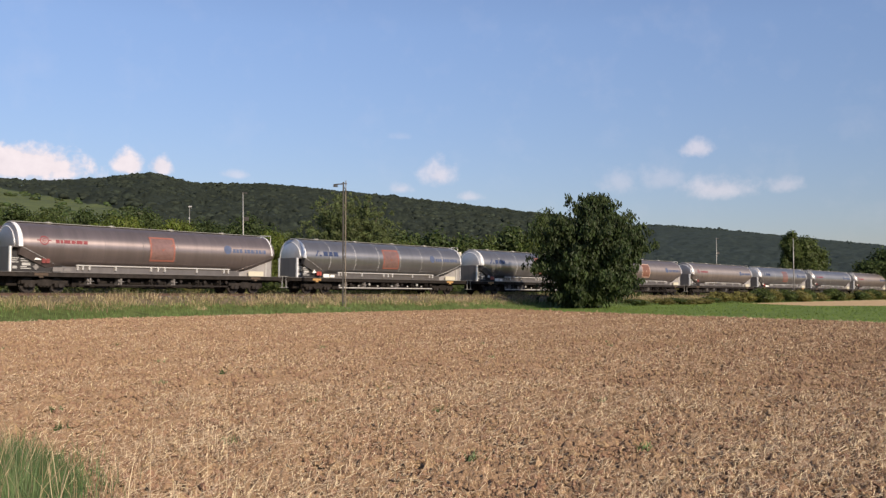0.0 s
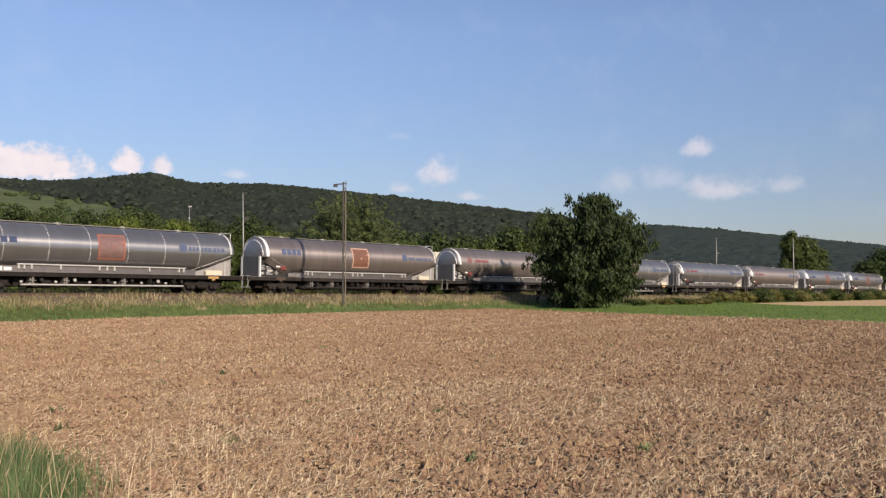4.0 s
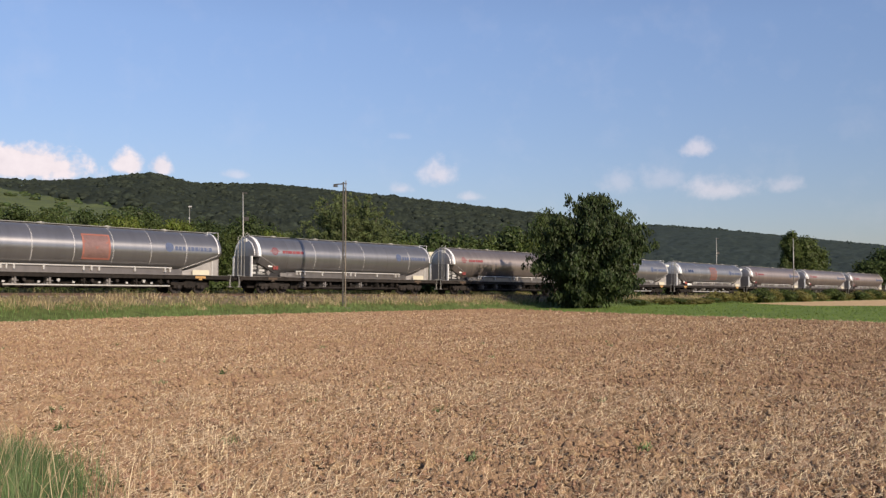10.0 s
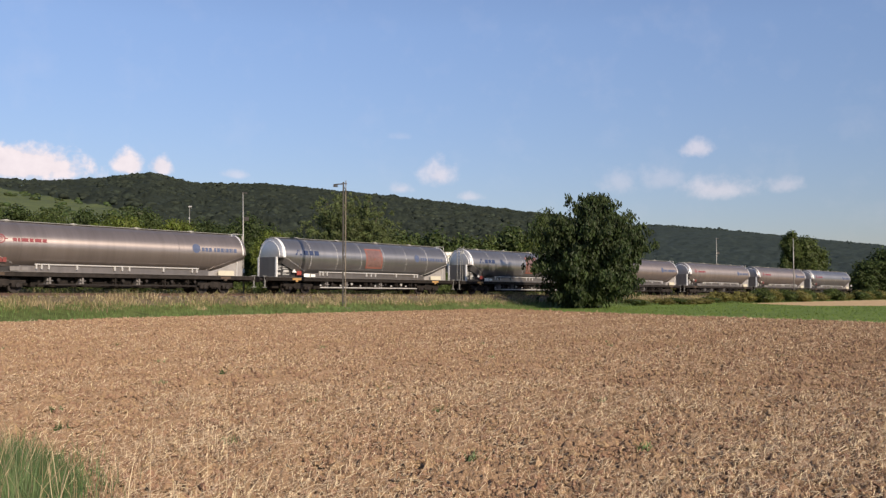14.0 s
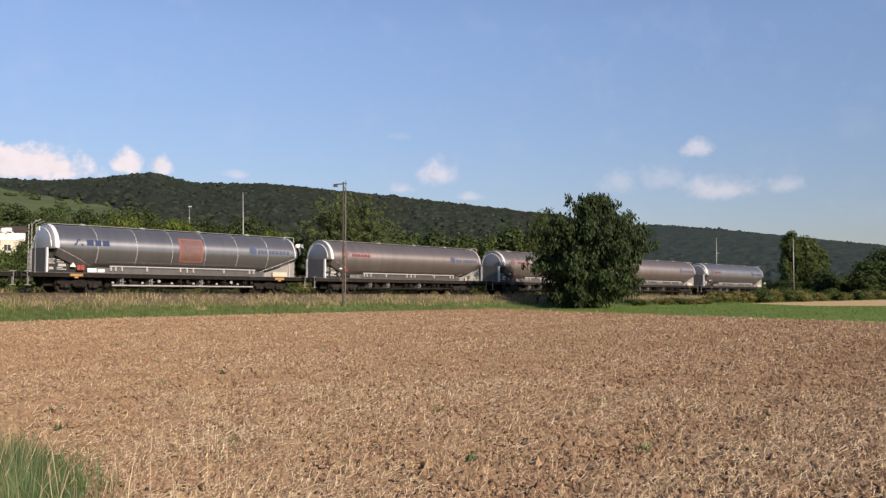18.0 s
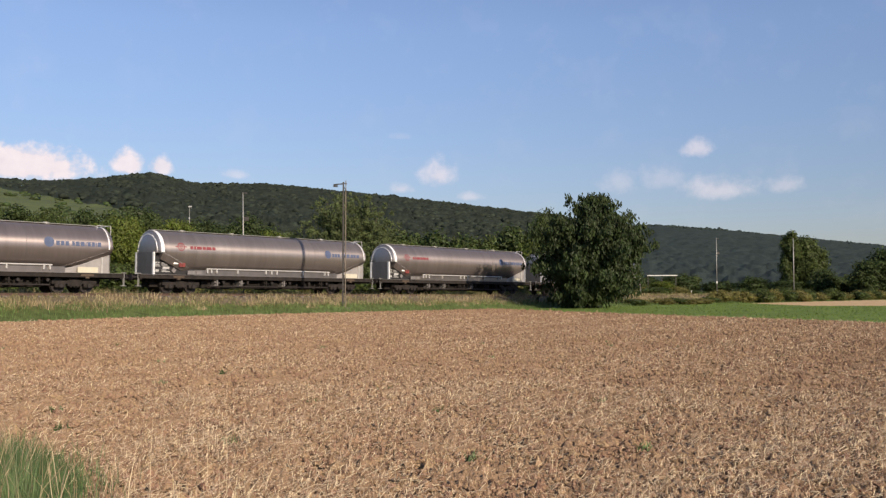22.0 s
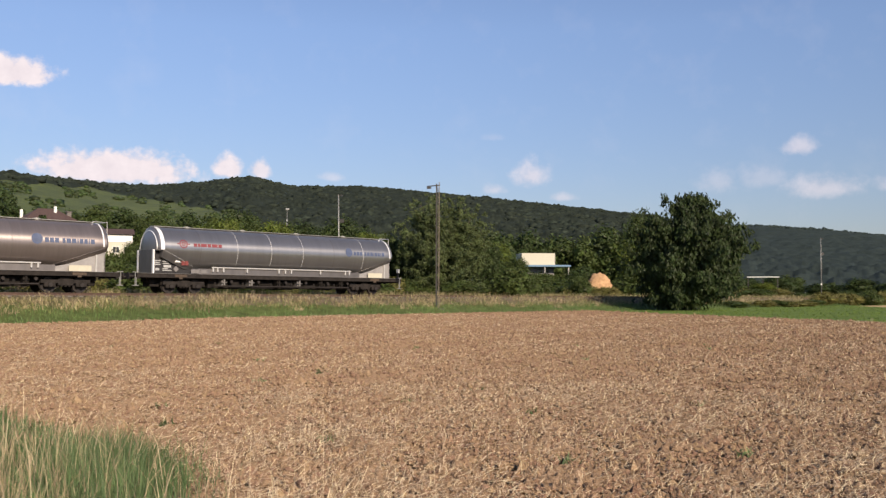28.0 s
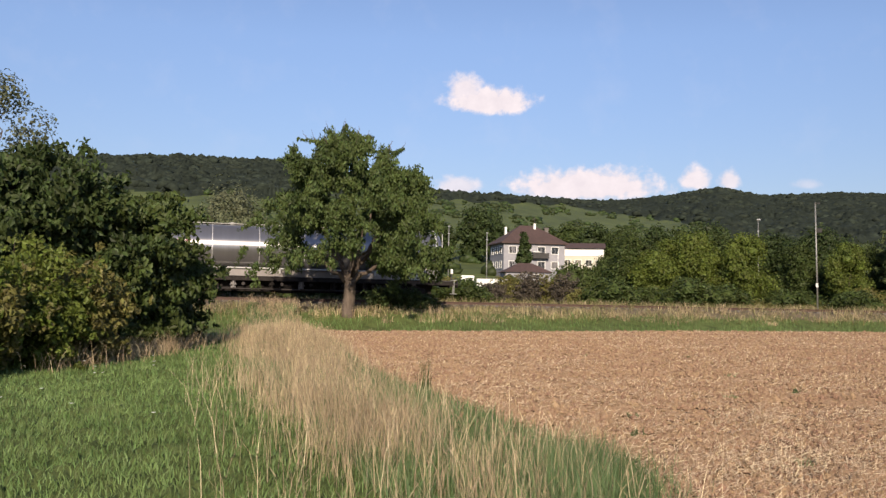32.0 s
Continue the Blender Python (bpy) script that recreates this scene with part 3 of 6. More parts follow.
def bogie(parent, x, ma):
    b = new("bogie")
    b.parent, b.matrix_basis = parent, Matrix.Translation((x, 0, 0))
    for y in (-1.03, 1.03):
        bm = boxes((-1.45, 1.45, y - 0.07, y + 0.07, 0.55, 0.76), (-1.25, -0.6, y - 0.1, y + 0.1, 0.34, 0.62), (0.6, 1.25, y - 0.1, y + 0.1, 0.34, 0.62), (-0.45, 0.45, y - 0.09, y + 0.09, 0.42, 0.8), bevel=0.03)
        part("side_frame", bm, ma, b)
        for xx in (-0.92, 0.92):
            part("axle_box", disc(bmesh.new(), (xx, y + (0.12 if y > 0 else -0.12), 0.46), (0, 1, 0), 0.13, 0.14, 14), M["iron"], b, "dusty round axle box")
        bm = bmesh.new()
        for xx in (-0.22, 0.0, 0.22):
            disc(bm, (xx, y - 0.02, 0.5), (0, 0, 1), 0.07, 0.3, 10)
        part("spring", bm, M["frame"], b)
    part("bolster", boxes((-0.3, 0.3, -1.0, 1.0, 0.6, 0.95), bevel=0.03), M["frame"], b)
    for xx in (-0.92, 0.92):
        bm = tube(bmesh.new(), [(0, -1.0, 0), (0, 1.0, 0)], 0.08, 10)
        for y in (-0.75, 0.75):
            disc(bm, (0, y, 0), (0, 1, 0), 0.46, 0.12, 28)
            disc(bm, (0, y + (0.075 if y < 0 else -0.075), 0), (0, 1, 0), 0.49, 0.03, 28)
            disc(bm, (0, y + (0.07 if y > 0 else -0.07), 0), (0, 1, 0), 0.17, 0.05, 16)
        w = part("wheelset", bm, M["iron"], b, m=Matrix.Translation((xx, 0, 0.46)))
    return b


def letters(name, root, ma, label, x, h, widths, height, gap=0.1):
    """Lettering as plain bars, each a part."""
    for w in widths:
        if w > 0:
            part(name, wrap(bmesh.new(), x, x + w, h - height / 2, h + height / 2), ma, root, label)
        x += abs(w) + gap


def silo_wagon(style):
    """A long bogie silo wagon for granulate. style: 'red', 'red_square', 'navy', 'grey_square'."""
    shiny = style == "navy"
    root = new("silo_wagon")
    skin = M["bright"] if shiny else M["steel"]
    under = M["frame"] if shiny else M["dusty"]
    part("tank", tank_mesh(skin), skin, root, "polished ribbed aluminium tank" if shiny else "brushed grey steel tank", soft=True).data.materials.append(M["dome_bright" if shiny else "dome"])
    # upright end plate under the dome, hopper wall at the other end, bright corner posts
    part("end_plate", boxes((0.60, 0.66, -1.02, 1.02, 1.25, 2.76), (0.66, DOME, -1.36, 1.36, 2.70, 2.75), bevel=0.012), M["skirt"], root, "plain dull grey end plate")
    bm = bmesh.new()
    for y in (-1.13, 1.13):
        xs = [16.2 + 0.6 * k for k in range(6)] + [WL - 0.3]
        lo = [bm.verts.new((x, y, 1.25)) for x in xs]
        hi = [bm.verts.new((x, y, max(tank_bottom(x) - tank_band(x) + 0.03, 1.3))) for x in xs]
        for k in range(len(xs) - 1):
            bm.faces.new((lo[k], lo[k + 1], hi[k + 1], hi[k]) if y < 0 else (lo[k], hi[k], hi[k + 1], lo[k + 1]))
    box(bm, WL - 0.34, WL - 0.29, -1.13, 1.13, 1.25, 2.55)
    part("hopper_wall", bm, M["hopper"], root, "light grey wall below the hopper")
    for x, z1 in ((0.64, 2.76), (WL - 0.85, 2.28)):
        for y in (-1.39, 1.39):
            q = y * 0.75 if x < 1 else y * 0.84
            w, ma = (0.095, M["rim"]) if x < 1 else (0.04, M["pale"])
            part("corner_post", boxes((x - 0.055, x + 0.045, q - w, q + w, 1.24, z1), bevel=0.012), ma, root, "bright metal post")
    # weld seams round the shell
    seam = tube_ring(R_T + 0.005, 0.014, M["weld"] if shiny else M["skirt"])
    for x in ((3.72, 6.45, 9.1, 11.7, 14.4, 17.1) if style != "red" else (3.72, 14.4)):
        hang("weld_seam", seam, root, m=Matrix.Translation((x, 0, Z_C)))
    for x, w in ((DOME, 0.125), (WL - 0.52, 0.04)):
        hang("end_ring", tube_ring(R_T + 0.014, w, M["rim"], -2), root, "bright end ring", Matrix.Translation((x, 0, Z_C)))
    rf = R_T * dome_width(0.82)
    arc = [(0.82, -rf * math.cos(t), Z_C + rf * math.sin(t)) for t in (radians(-1 + 182 * k / 28) for k in range(29))]
    part("dome_bead", tube(bmesh.new(), arc, 0.03, 8), M["rim"], root, "bright bead round the dome", soft=True)
    for x0, x1 in ((DOME + 0.05, 4.2), (16.25, WL - 0.55)):       # bright weld along each hopper's upper edge
        for side in (-1, 1):
            line = [(x, side * (math.sqrt(max(R_T ** 2 - (tank_bottom(x) - Z_C) ** 2, 0)) + 0.006), tank_bottom(x)) for x in (x0 + (x1 - x0) * k / 10 for k in range(11))]
            part("hopper_weld", tube(bmesh.new(), line, 0.014, 6), M["weld" if shiny else "pale"] if x0 < 5 else M["weld" if shiny else "skirt"], root)
    # roof
    part("roof_walkway", boxes((1.0, WL - 0.7, -0.28, 0.28, 4.27, 4.31)), M["galv"], root, "galvanised roof walkway")
    for x in (3.4, 7.6, 12.0, 16.2):
        bm = disc(bmesh.new(), (x, 0, 4.29), (0, 0, 1), 0.27, 0.1, 18)
        disc(bm, (x, 0, 4.35), (0, 0, 1), 0.2, 0.05, 18)
        part("roof_hatch", bm, M["galv"], root)
    bm = bmesh.new()
    for y in (-0.62, 0.62):
        tube(bm, [(WL - 0.95, y, 4.08), (WL - 0.9, y, 4.3), (WL + 0.0, y, 4.3), (WL + 0.02, y, 2.75)], 0.022, 6)
    tube(bm, [(WL + 0.0, -0.62, 4.3), (WL + 0.0, 0.62, 4.3)], 0.025, 6)
    part("top_handrail", bm, M["weld"], root)
    # discharge pipe and its brackets along both flanks
    for y in (-1.30, 1.30):
        part("discharge_pipe", tube(bmesh.new(), [(4.6, y, 1.70), (16.05, y, 1.70)], 0.05, 8), M["pale"], root, "bright discharge pipe")
        part("side_skirt", boxes((3.7, 16.9, y * 0.93 - 0.03, y * 0.93 + 0.03, 1.25, 1.62)), M["skirt"], root, "grey side skirt")
        for x in (4.69, 5.02, 5.46, 7.25, 9.78, 10.3, 10.8, 13.3, 15.53, 15.9):
            part("pipe_bracket", boxes((x - 0.05, x + 0.05, y - 0.06, y + 0.06, 1.42, 1.75), bevel=0.012), M["pale"], root)
    # underframe
    bm = boxes((-0.55, WL + 0.55, -1.32, -1.18, 0.98, 1.24), (-0.55, WL + 0.55, 1.18, 1.32, 0.98, 1.24), (-0.55, -0.35, -1.3, 1.3, 0.9, 1.26), (WL + 0.35, WL + 0.55, -1.3, 1.3, 0.9, 1.26), (-0.4, WL + 0.4, -1.2, 1.2, 1.12, 1.2), bevel=0.015)
    part("underframe", bm, under, root, "dark dusty underframe")
    part("centre_sill", boxes((0.5, WL - 0.5, -0.35, 0.35, 0.75, 1.0)), M["frame"], root)
    for x in (5.6, 7.7, 9.9, 11.6, 13.5, 15.3):
        bm = boxes((x - 0.14, x + 0.14, -1.1, -0.5, 0.5, 1.0), (x - 0.05, x + 0.05, -1.24, -1.12, 0.55, 1.0), (x - 0.2, x + 0.2, -1.25, -1.13, 0.72, 0.77), bevel=0.02)
        part("outlet_valve", bm, M["greyp"] if int(x * 10) % 3 else M["frame"], root)
        part("outlet_cap", disc(bmesh.new(), (x + 0.55, -1.16, 0.8), (0, 1, 0), 0.1, 0.1, 12), M["pale"] if shiny and x in (7.7, 13.5) else M["iron"], root, "outlet cap")
        part("hose_clip", boxes((x - 0.75, x - 0.6, -1.2, -1.14, 0.62, 0.74), bevel=0.01), M["pale"] if shiny else M["frame"], root)
    part("brake_gear", boxes((4.7, 15.7, -0.62, 0.62, 0.36, 0.98), (6.2, 6.9, -0.9, 0.9, 0.3, 0.9), (10.4, 11.2, -0.9, 0.9, 0.3, 0.9), (13.9, 14.5, -0.9, 0.9, 0.32, 0.9), bevel=0.04), M["frame"], root)
    # dark blocks added by the bogies to keep the shaded gap dark
    for x0, x1 in ((0.7, 4.6), (15.8, WL - 0.6)):
        part("drawgear", boxes((x0, x1, -0.5, 0.5, 0.42, 1.0), (x0 + 0.6, x0 + 1.1, -0.8, 0.8, 0.5, 0.95), bevel=0.04), M["frame"], root)
    part("brake_cylinder", disc(bmesh.new(), (9.0, -0.55, 0.68), (1, 0, 0), 0.2, 0.9, 14), M["frame"], root)
    part("air_reservoir", disc(bmesh.new(), (13.0, 0.45, 0.66), (1, 0, 0), 0.22, 1.4, 14), M["frame"], root)
    part("lower_pipe", tube(bmesh.new(), [(4.9, -1.15, 0.5), (16.0, -1.15, 0.5)], 0.05, 8), M["pale"] if shiny else M["iron"], root, "straight lower pipe")
    part("dust_ledge", boxes((-0.5, WL + 0.5, -1.36, -1.2, 1.245, 1.262)), M["greyp"], root, "dusty ledge on the sole bar")
    for x in (2.75, WL - 2.6):
        bogie(root, x, under)
    # buffers, hooks, steps
    for x, d in ((-0.55, -1), (WL + 0.55, 1)):
        for y in (-0.88, 0.88):
            bm = disc(bmesh.new(), (x + d * 0.16, y, 1.06), (1, 0, 0), 0.1, 0.34, 14)
            disc(bm, (x + d * 0.36, y, 1.06), (1, 0, 0), 0.23, 0.05, 20)
            part("buffer", bm, M["iron"], root)
        part("coupling_hook", tube(bmesh.new(), [(x, 0, 1.04), (x + d * 0.2, 0, 1.02), (x + d * 0.4, 0, 0.9)], [0.05, 0.05, 0.03], 8), M["iron"], root)
        bm = bmesh.new()
        for y in (-1.28,):
            box(bm, x + d * 0.05 - 0.2, x + d * 0.05 + 0.2, y - 0.02, y + 0.12, 0.46, 0.5)
            for xx in (-0.18, 0.18):
                box(bm, x + d * 0.05 + xx * 0.2 - 0.02, x + d * 0.05 + xx * 0.2 + 0.02, y - 0.01, y + 0.02, 0.48, 1.32 if xx * d > 0 else 1.0)
            box(bm, x + d * 0.05 - 0.2, x + d * 0.05 + 0.2, y - 0.02, y + 0.02, 1.29, 1.33)
        part("shunter_step", bm, M["galv"], root, "galvanised shunter's step and grab rail")
    # equipment bay under the first hopper: dark back panel with data blocks and plates
    part("bay_panel", boxes((0.70, 3.9, -0.92, -0.86, 1.25, 2.68)), M["black"], root, "dark equipment bay panel")
    for k, (x, z, w, h) in enumerate(((0.58, 2.04, 0.2, 0.06), (0.82, 2.04, 0.16, 0.06), (0.58, 1.92, 0.34, 0.05), (0.58, 1.80, 0.22, 0.06), (0.84, 1.80, 0.14, 0.06), (0.64, 1.44, 0.26, 0.16), (1.12, 2.0, 0.58, 0.06), (1.12, 1.88, 0.44, 0.05), (1.2, 1.64, 0.5, 0.16), (1.12, 1.44, 0.62, 0.05), (1.12, 1.54, 0.36, 0.05))):
        part("data_block", boxes((x + 0.2, x + 0.2 + w, -0.95, -0.925, z, z + h)), M["data"], root, "small block of unreadable data")
    zt = 1.62 if shiny else 1.98
    bm = bmesh.new()
    fr, bk = [[bm.verts.new((x, y, z)) for x, z in ((2.0, zt), (2.42, zt), (2.21, zt + 0.28))] for y in (-1.24, -1.22)]
    bm.faces.new(fr)
    bm.faces.new(bk[::-1])
    for k in range(3):
        bm.faces.new((fr[k], bk[k], bk[(k + 1) % 3], fr[(k + 1) % 3]))
    part("warning_triangle", bm, M["white"], root, "small white warning triangle")
    for x in (2.46, 2.72):
        part("warning_plate", boxes((x, x + 0.23, -1.25, -1.23, zt - 0.18, zt + 0.12)), M["plate"] if shiny else M["brown_red"], root, "red warning plate")
    if not shiny:
        bm = bmesh.new()
        q = [[bm.verts.new((2.2 + 0.19 * a, y, 1.56 + 0.2 * b)) for a, b in ((-1, 0), (0, -1), (1, 0), (0, 1))] for y in (-1.04, -1.02)]
        bm.faces.new(q[0])
        bm.faces.new(q[1][::-1])
        part("diamond_sign", bm, M["greyp"], root, "pale diamond sign")
    part("white_label", boxes((3.15, 3.75, -1.25, -1.23, 1.30, 1.56)), M["white"] if shiny else M["greyp"], root, "pale label plate")
    part("white_label", boxes((3.85, 4.3, -1.255, -1.235, 1.32, 1.52)), M["white"] if shiny else M["greyp"], root, "pale label plate")
    part("destination_plate", boxes((17.65, 19.0, -1.345, -1.325, 1.27, 1.62), bevel=0.006), M["cream"], root, "cream destination plate")
    for x in (2.4, WL - 1.9):
        bm = boxes((x - 0.42, x + 0.42, -1.345, -1.325, 1.04, 1.2), (x - 0.12, x + 0.12, -1.345, -1.325, 0.92, 1.06))
        part("lifting_mark", bm, M["yellow"] if shiny else M["worn_mark"], root, "worn amber lifting mark" if shiny else "grimy faded lifting mark")
    # bold house marks, kept as plain shapes
    if style in ("red", "red_square"):
        bm = wrap_ring(bmesh.new(), 2.5, 0.36, 0.21, 0.28)
        wrap_ring(bm, 2.5, 0.36, 0.09, 0.14)
        wrap(bm, 2.06, 2.3, 0.33, 0.39)
        wrap(bm, 2.7, 2.94, 0.33, 0.39)
        wrap(bm, 2.4, 2.6, 0.34, 0.38)
        part("ring_mark", bm, M["red"], root, "red ring mark")
        letters("red_letter", root, M["red"], "red lettering bar", 3.21, 0.32, (0.24, 0.16, 0.42, 0.26, 0.42, 0.26), 0.21, 0.055)
    elif style == "navy":
        bm = wrap_poly(bmesh.new(), [(2.12, 0.14), (2.3, 0.14), (2.47, 0.5), (2.39, 0.6)])
        wrap_poly(bm, [(2.62, 0.14), (2.8, 0.14), (2.55, 0.6), (2.47, 0.5)])
        part("peak_mark", bm, M["navy"], root, "dark blue peak mark")
        letters("navy_letter", root, M["navy"], "dark blue lettering bar", 2.98, 0.34, (0.46, 0.4, 0.46), 0.36, 0.1)
    else:
        letters("blue_letter", root, M["blue"], "blue lettering bar", 2.4, 0.36, (0.4, 0.42, 0.4, 0.36), 0.44, 0.08)
    bm = wrap_ring(bmesh.new(), 15.77, 0.3, 0.0, 0.32, 20)
    part("disc_mark", bm, M["blue"], root, "blue disc mark")
    letters("blue_letter", root, M["blue"], "blue lettering bar", 16.2, 0.24, (0.23, 0.23, 0.23, -0.08, 0.17, 0.26, 0.26, 0.07, 0.22, 0.2, 0.07, 0.24), 0.27, 0.06)
    if style in ("red_square", "navy", "grey_square"):
        main, edge = (M["orange_thin"], M["orange"]) if style != "grey_square" else (M["brown"], M["tan"])
        part("square_panel", wrap(bmesh.new(), 9.62, 11.5, -0.72, 0.98, 0.009), main, root, "faded square panel")
        bm = bmesh.new()
        for d in ((9.62, 9.74, -0.72, 0.98), (11.38, 11.5, -0.72, 0.98), (9.74, 11.38, -0.72, -0.6), (9.74, 11.38, 0.86, 0.98)):
            wrap(bm, *d, lift=0.014)
        wrap_poly(bm, [(9.78, 0.5), (9.78, 0.38), (10.56, -0.02), (10.56, 0.1)], 0.014)
        wrap_poly(bm, [(10.56, 0.1), (10.56, -0.02), (11.34, 0.38), (11.34, 0.5)], 0.014)
        part("square_outline", bm, edge, root, "square outline with a folded-corner mark")
    return root


def tube_ring(r, w, ma=None, start=-38):
    """A flat band round the shell, clear of the sloping floors."""
    bm = bmesh.new()
    n = 40
    ring = []
    for k in range(n + 1):
        t = radians(start + (180 - 2 * start) * k / n)
        c, s = math.cos(t), math.sin(t)
        ring.append([bm.verts.new((x, -q * c, q * s)) for x, q in ((-w, r - 0.02), (-w, r), (w, r), (w, r - 0.02))])
    for a, b in zip(ring, ring[1:]):
        for j in range(3):
            bm.faces.new((a[j], a[j + 1], b[j + 1], b[j]))
    me = bpy.data.meshes.new("weld_seam")
    for f in bm.faces:
        f.smooth = False
    bm.to_mesh(me)
    bm.free()
    me.materials.append(ma or M["weld"])
    return me


def end_ladder(root):
    bm = bmesh.new()
    for y in (-1.25, -0.85):
        tube(bm, [(-0.42, y, 1.2), (-0.42, y, 4.1), (0.1, y, 4.4)], 0.03, 6)
    for k in range(9):
        tube(bm, [(-0.42, -1.25, 1.4 + 0.3 * k), (-0.42, -0.85, 1.4 + 0.3 * k)], 0.02, 6)
    tube(bm, [(-0.2, -1.3, 1.2), (-0.2, -1.3, 4.1), (0.5, -0.9, 4.35)], 0.03, 6)
    part("end_ladder", bm, M["galv"], root, "pale tubular end ladder")
    part("marker_plate", boxes((0.05, 0.1, -1.2, -0.85, 3.75, 4.0)), M["white"], root, "small white marker plate")


def tail_lamp(root):
    bm = boxes((WL + 0.42, WL + 0.5, -1.3, -1.2, 1.1, 1.9), bevel=0.01)
    part("tail_post", bm, M["darkmetal"], root)
    part("tail_disc", boxes((WL + 0.40, WL + 0.53, -1.38, -1.14, 1.68, 1.98), bevel=0.03), M["white"], root, "white tail signal")


REAR = [44.3, 66.1, 88.0, 109.9, 132.0, 154.1, 176.3, 198.3, 220.7, 243.0, 265.4, 287.85, 310.2, 332.6]
STYLES = ["red_square", "navy", "navy", "grey_square", "red", "navy", "red", "red", "navy", "navy", "red", "red", "red", "red"]
LADDERS = {6, 7, 9}
LABELS = {"red": "grey steel silo wagon with a red ring mark", "red_square": "grey steel silo wagon, red ring mark, orange square",
          "navy": "shiny aluminium silo wagon, navy mark, orange square", "grey_square": "grey steel silo wagon, blue lettering, brown square"}
SEAM = tube_ring(R_T + 0.005, 0.014)
masters = {}
train = []
for i, (rear, style) in enumerate(zip(REAR, STYLES)):
    here = Matrix.Translation(at(rear - WL, P_TRAIN, rail_z(rear - WL)))
    if style in masters:
        w = copy_thing(masters[style], here)
    else:
        w = masters[style] = silo_wagon(style)
    train.append(w)
    tagged(w, LABELS[style] + (", last one" if i == 13 else " and ladder" if i in LADDERS else ""), "railway wagon", "wagons of the goods train")
for i in (6, 13):                # two of the plain wagons show their weld seams
    for x in (6.45, 9.1, 11.7, 17.1):
        hang("weld_seam", SEAM, train[i], m=Matrix.Translation((x, 0, Z_C)))
for i in LADDERS:
    end_ladder(train[i])
tail_lamp(train[13])
for i in (6, 13):                # these two have brighter shells than the other plain wagons
    shell = [o for o in train[i].children if o.name.startswith("tank")][0]
    shell.data = shell.data.copy()
    shell.data.materials[0] = M["bright"]
for i in (8, 9):
    bm = boxes((WL + 0.02, WL + 0.34, -1.0, -0.64, 3.5, 3.68), (WL + 0.22, WL + 0.62, -1.04, -0.6, 3.58, 3.82), (WL + 0.55, WL + 0.78, -0.9, -0.74, 3.52, 3.6), bevel=0.04)
    part("vent_hood", disc(bm, (WL + 0.16, -0.82, 3.74), (0, 0, 1), 0.11, 0.1, 14), M["white"], train[i], "white hood at the wagon's end")
    part("vent_pipe", tube(bmesh.new(), [(WL + 0.34, -0.82, 3.6), (WL + 0.44, -0.82, 3.3), (WL + 0.46, -0.82, 2.95)], [0.075, 0.06, 0.04], 8), M["white"], train[i], "white pipe below the hood")


# ------------------------------------------------------------------ plants
ICO = None


def ico():
    """Corners and faces of a small round clump."""
    global ICO
    if ICO is None:
        bm = bmesh.new()
        bmesh.ops.create_icosphere(bm, subdivisions=1, radius=1)
        bm.verts.ensure_lookup_table()
        ICO = (np.array([v.co for v in bm.verts]), np.array([[v.index for v in f.verts] for f in bm.faces]))
        bm.free()
    return ICO


def unit(rng, n):
    v = rng.normal(size=(n, 3))
    return v / np.linalg.norm(v, axis=1, keepdims=True)


def leaves(name, clumps, n, size, ma, seed, droop=0.0, core=0.72, long=1.6, inner=0.55):
    """A crown: leaf blades on the shells of many clumps (x, y, z, radius, flatness), over a ragged dark core of twigs and leaves."""
    rng = np.random.default_rng(seed)
    cl = np.array(clumps, float)
    weight = cl[:, 3] ** 2
    pick = rng.choice(len(cl), n, p=weight / weight.sum())
    d = unit(rng, n)
    c, r = cl[pick, :3], cl[pick, 3]
    depth = rng.uniform(inner, 1.14, n) ** 0.8
    pos = c + d * (r * depth)[:, None] * np.stack([np.ones(n), np.ones(n), cl[pick, 4]], -1)
    nrm = d * 0.9 + unit(rng, n) * 0.9 + np.array([0, 0, 0.35])
    nrm /= np.linalg.norm(nrm, axis=1, keepdims=True)
    a = np.cross(nrm, unit(rng, n))
    a[:, 2] -= droop
    a /= np.linalg.norm(a, axis=1, keepdims=True) + 1e-9
    b = np.cross(nrm, a)
    sz = size * rng.uniform(0.55, 1.35, n)
    la, lb = a * (sz * long / 2)[:, None], b * (sz / 2)[:, None]
    fold = nrm * (sz * 0.18)[:, None]
    v = np.stack([pos - la, pos + lb + fold, pos + la, pos - lb + fold], 1).reshape(-1, 3)
    k = np.arange(n)[:, None] * 4
    f = np.concatenate([k + np.array([[0, 1, 2]]), k + np.array([[0, 2, 3]])])
    if core:
        iv, jf = ico()
        for q in cl:
            w = iv * (1 + 0.28 * rng.normal(size=(len(iv), 1)))
            f = np.concatenate([f, jf + len(v)])
            v = np.concatenate([v, q[:3] + w * q[3] * core * np.array([1, 1, q[4]])])
    return mesh_np(name, v, f, [ma])


def crown_clumps(rng, centre, rx, ry, rz, n, r0, r1, hollow=0.45, flat=0.8):
    """Clumps spread through an uneven crown."""
    out = []
    for _ in range(n):
        d = rng.normal(size=3)
        d /= np.linalg.norm(d)
        q = rng.uniform(hollow, 1.0) ** 0.6
        p = np.array(centre) + d * q * np.array([rx, ry, rz])
        out.append((*p, rng.uniform(r0, r1), flat))
    return out


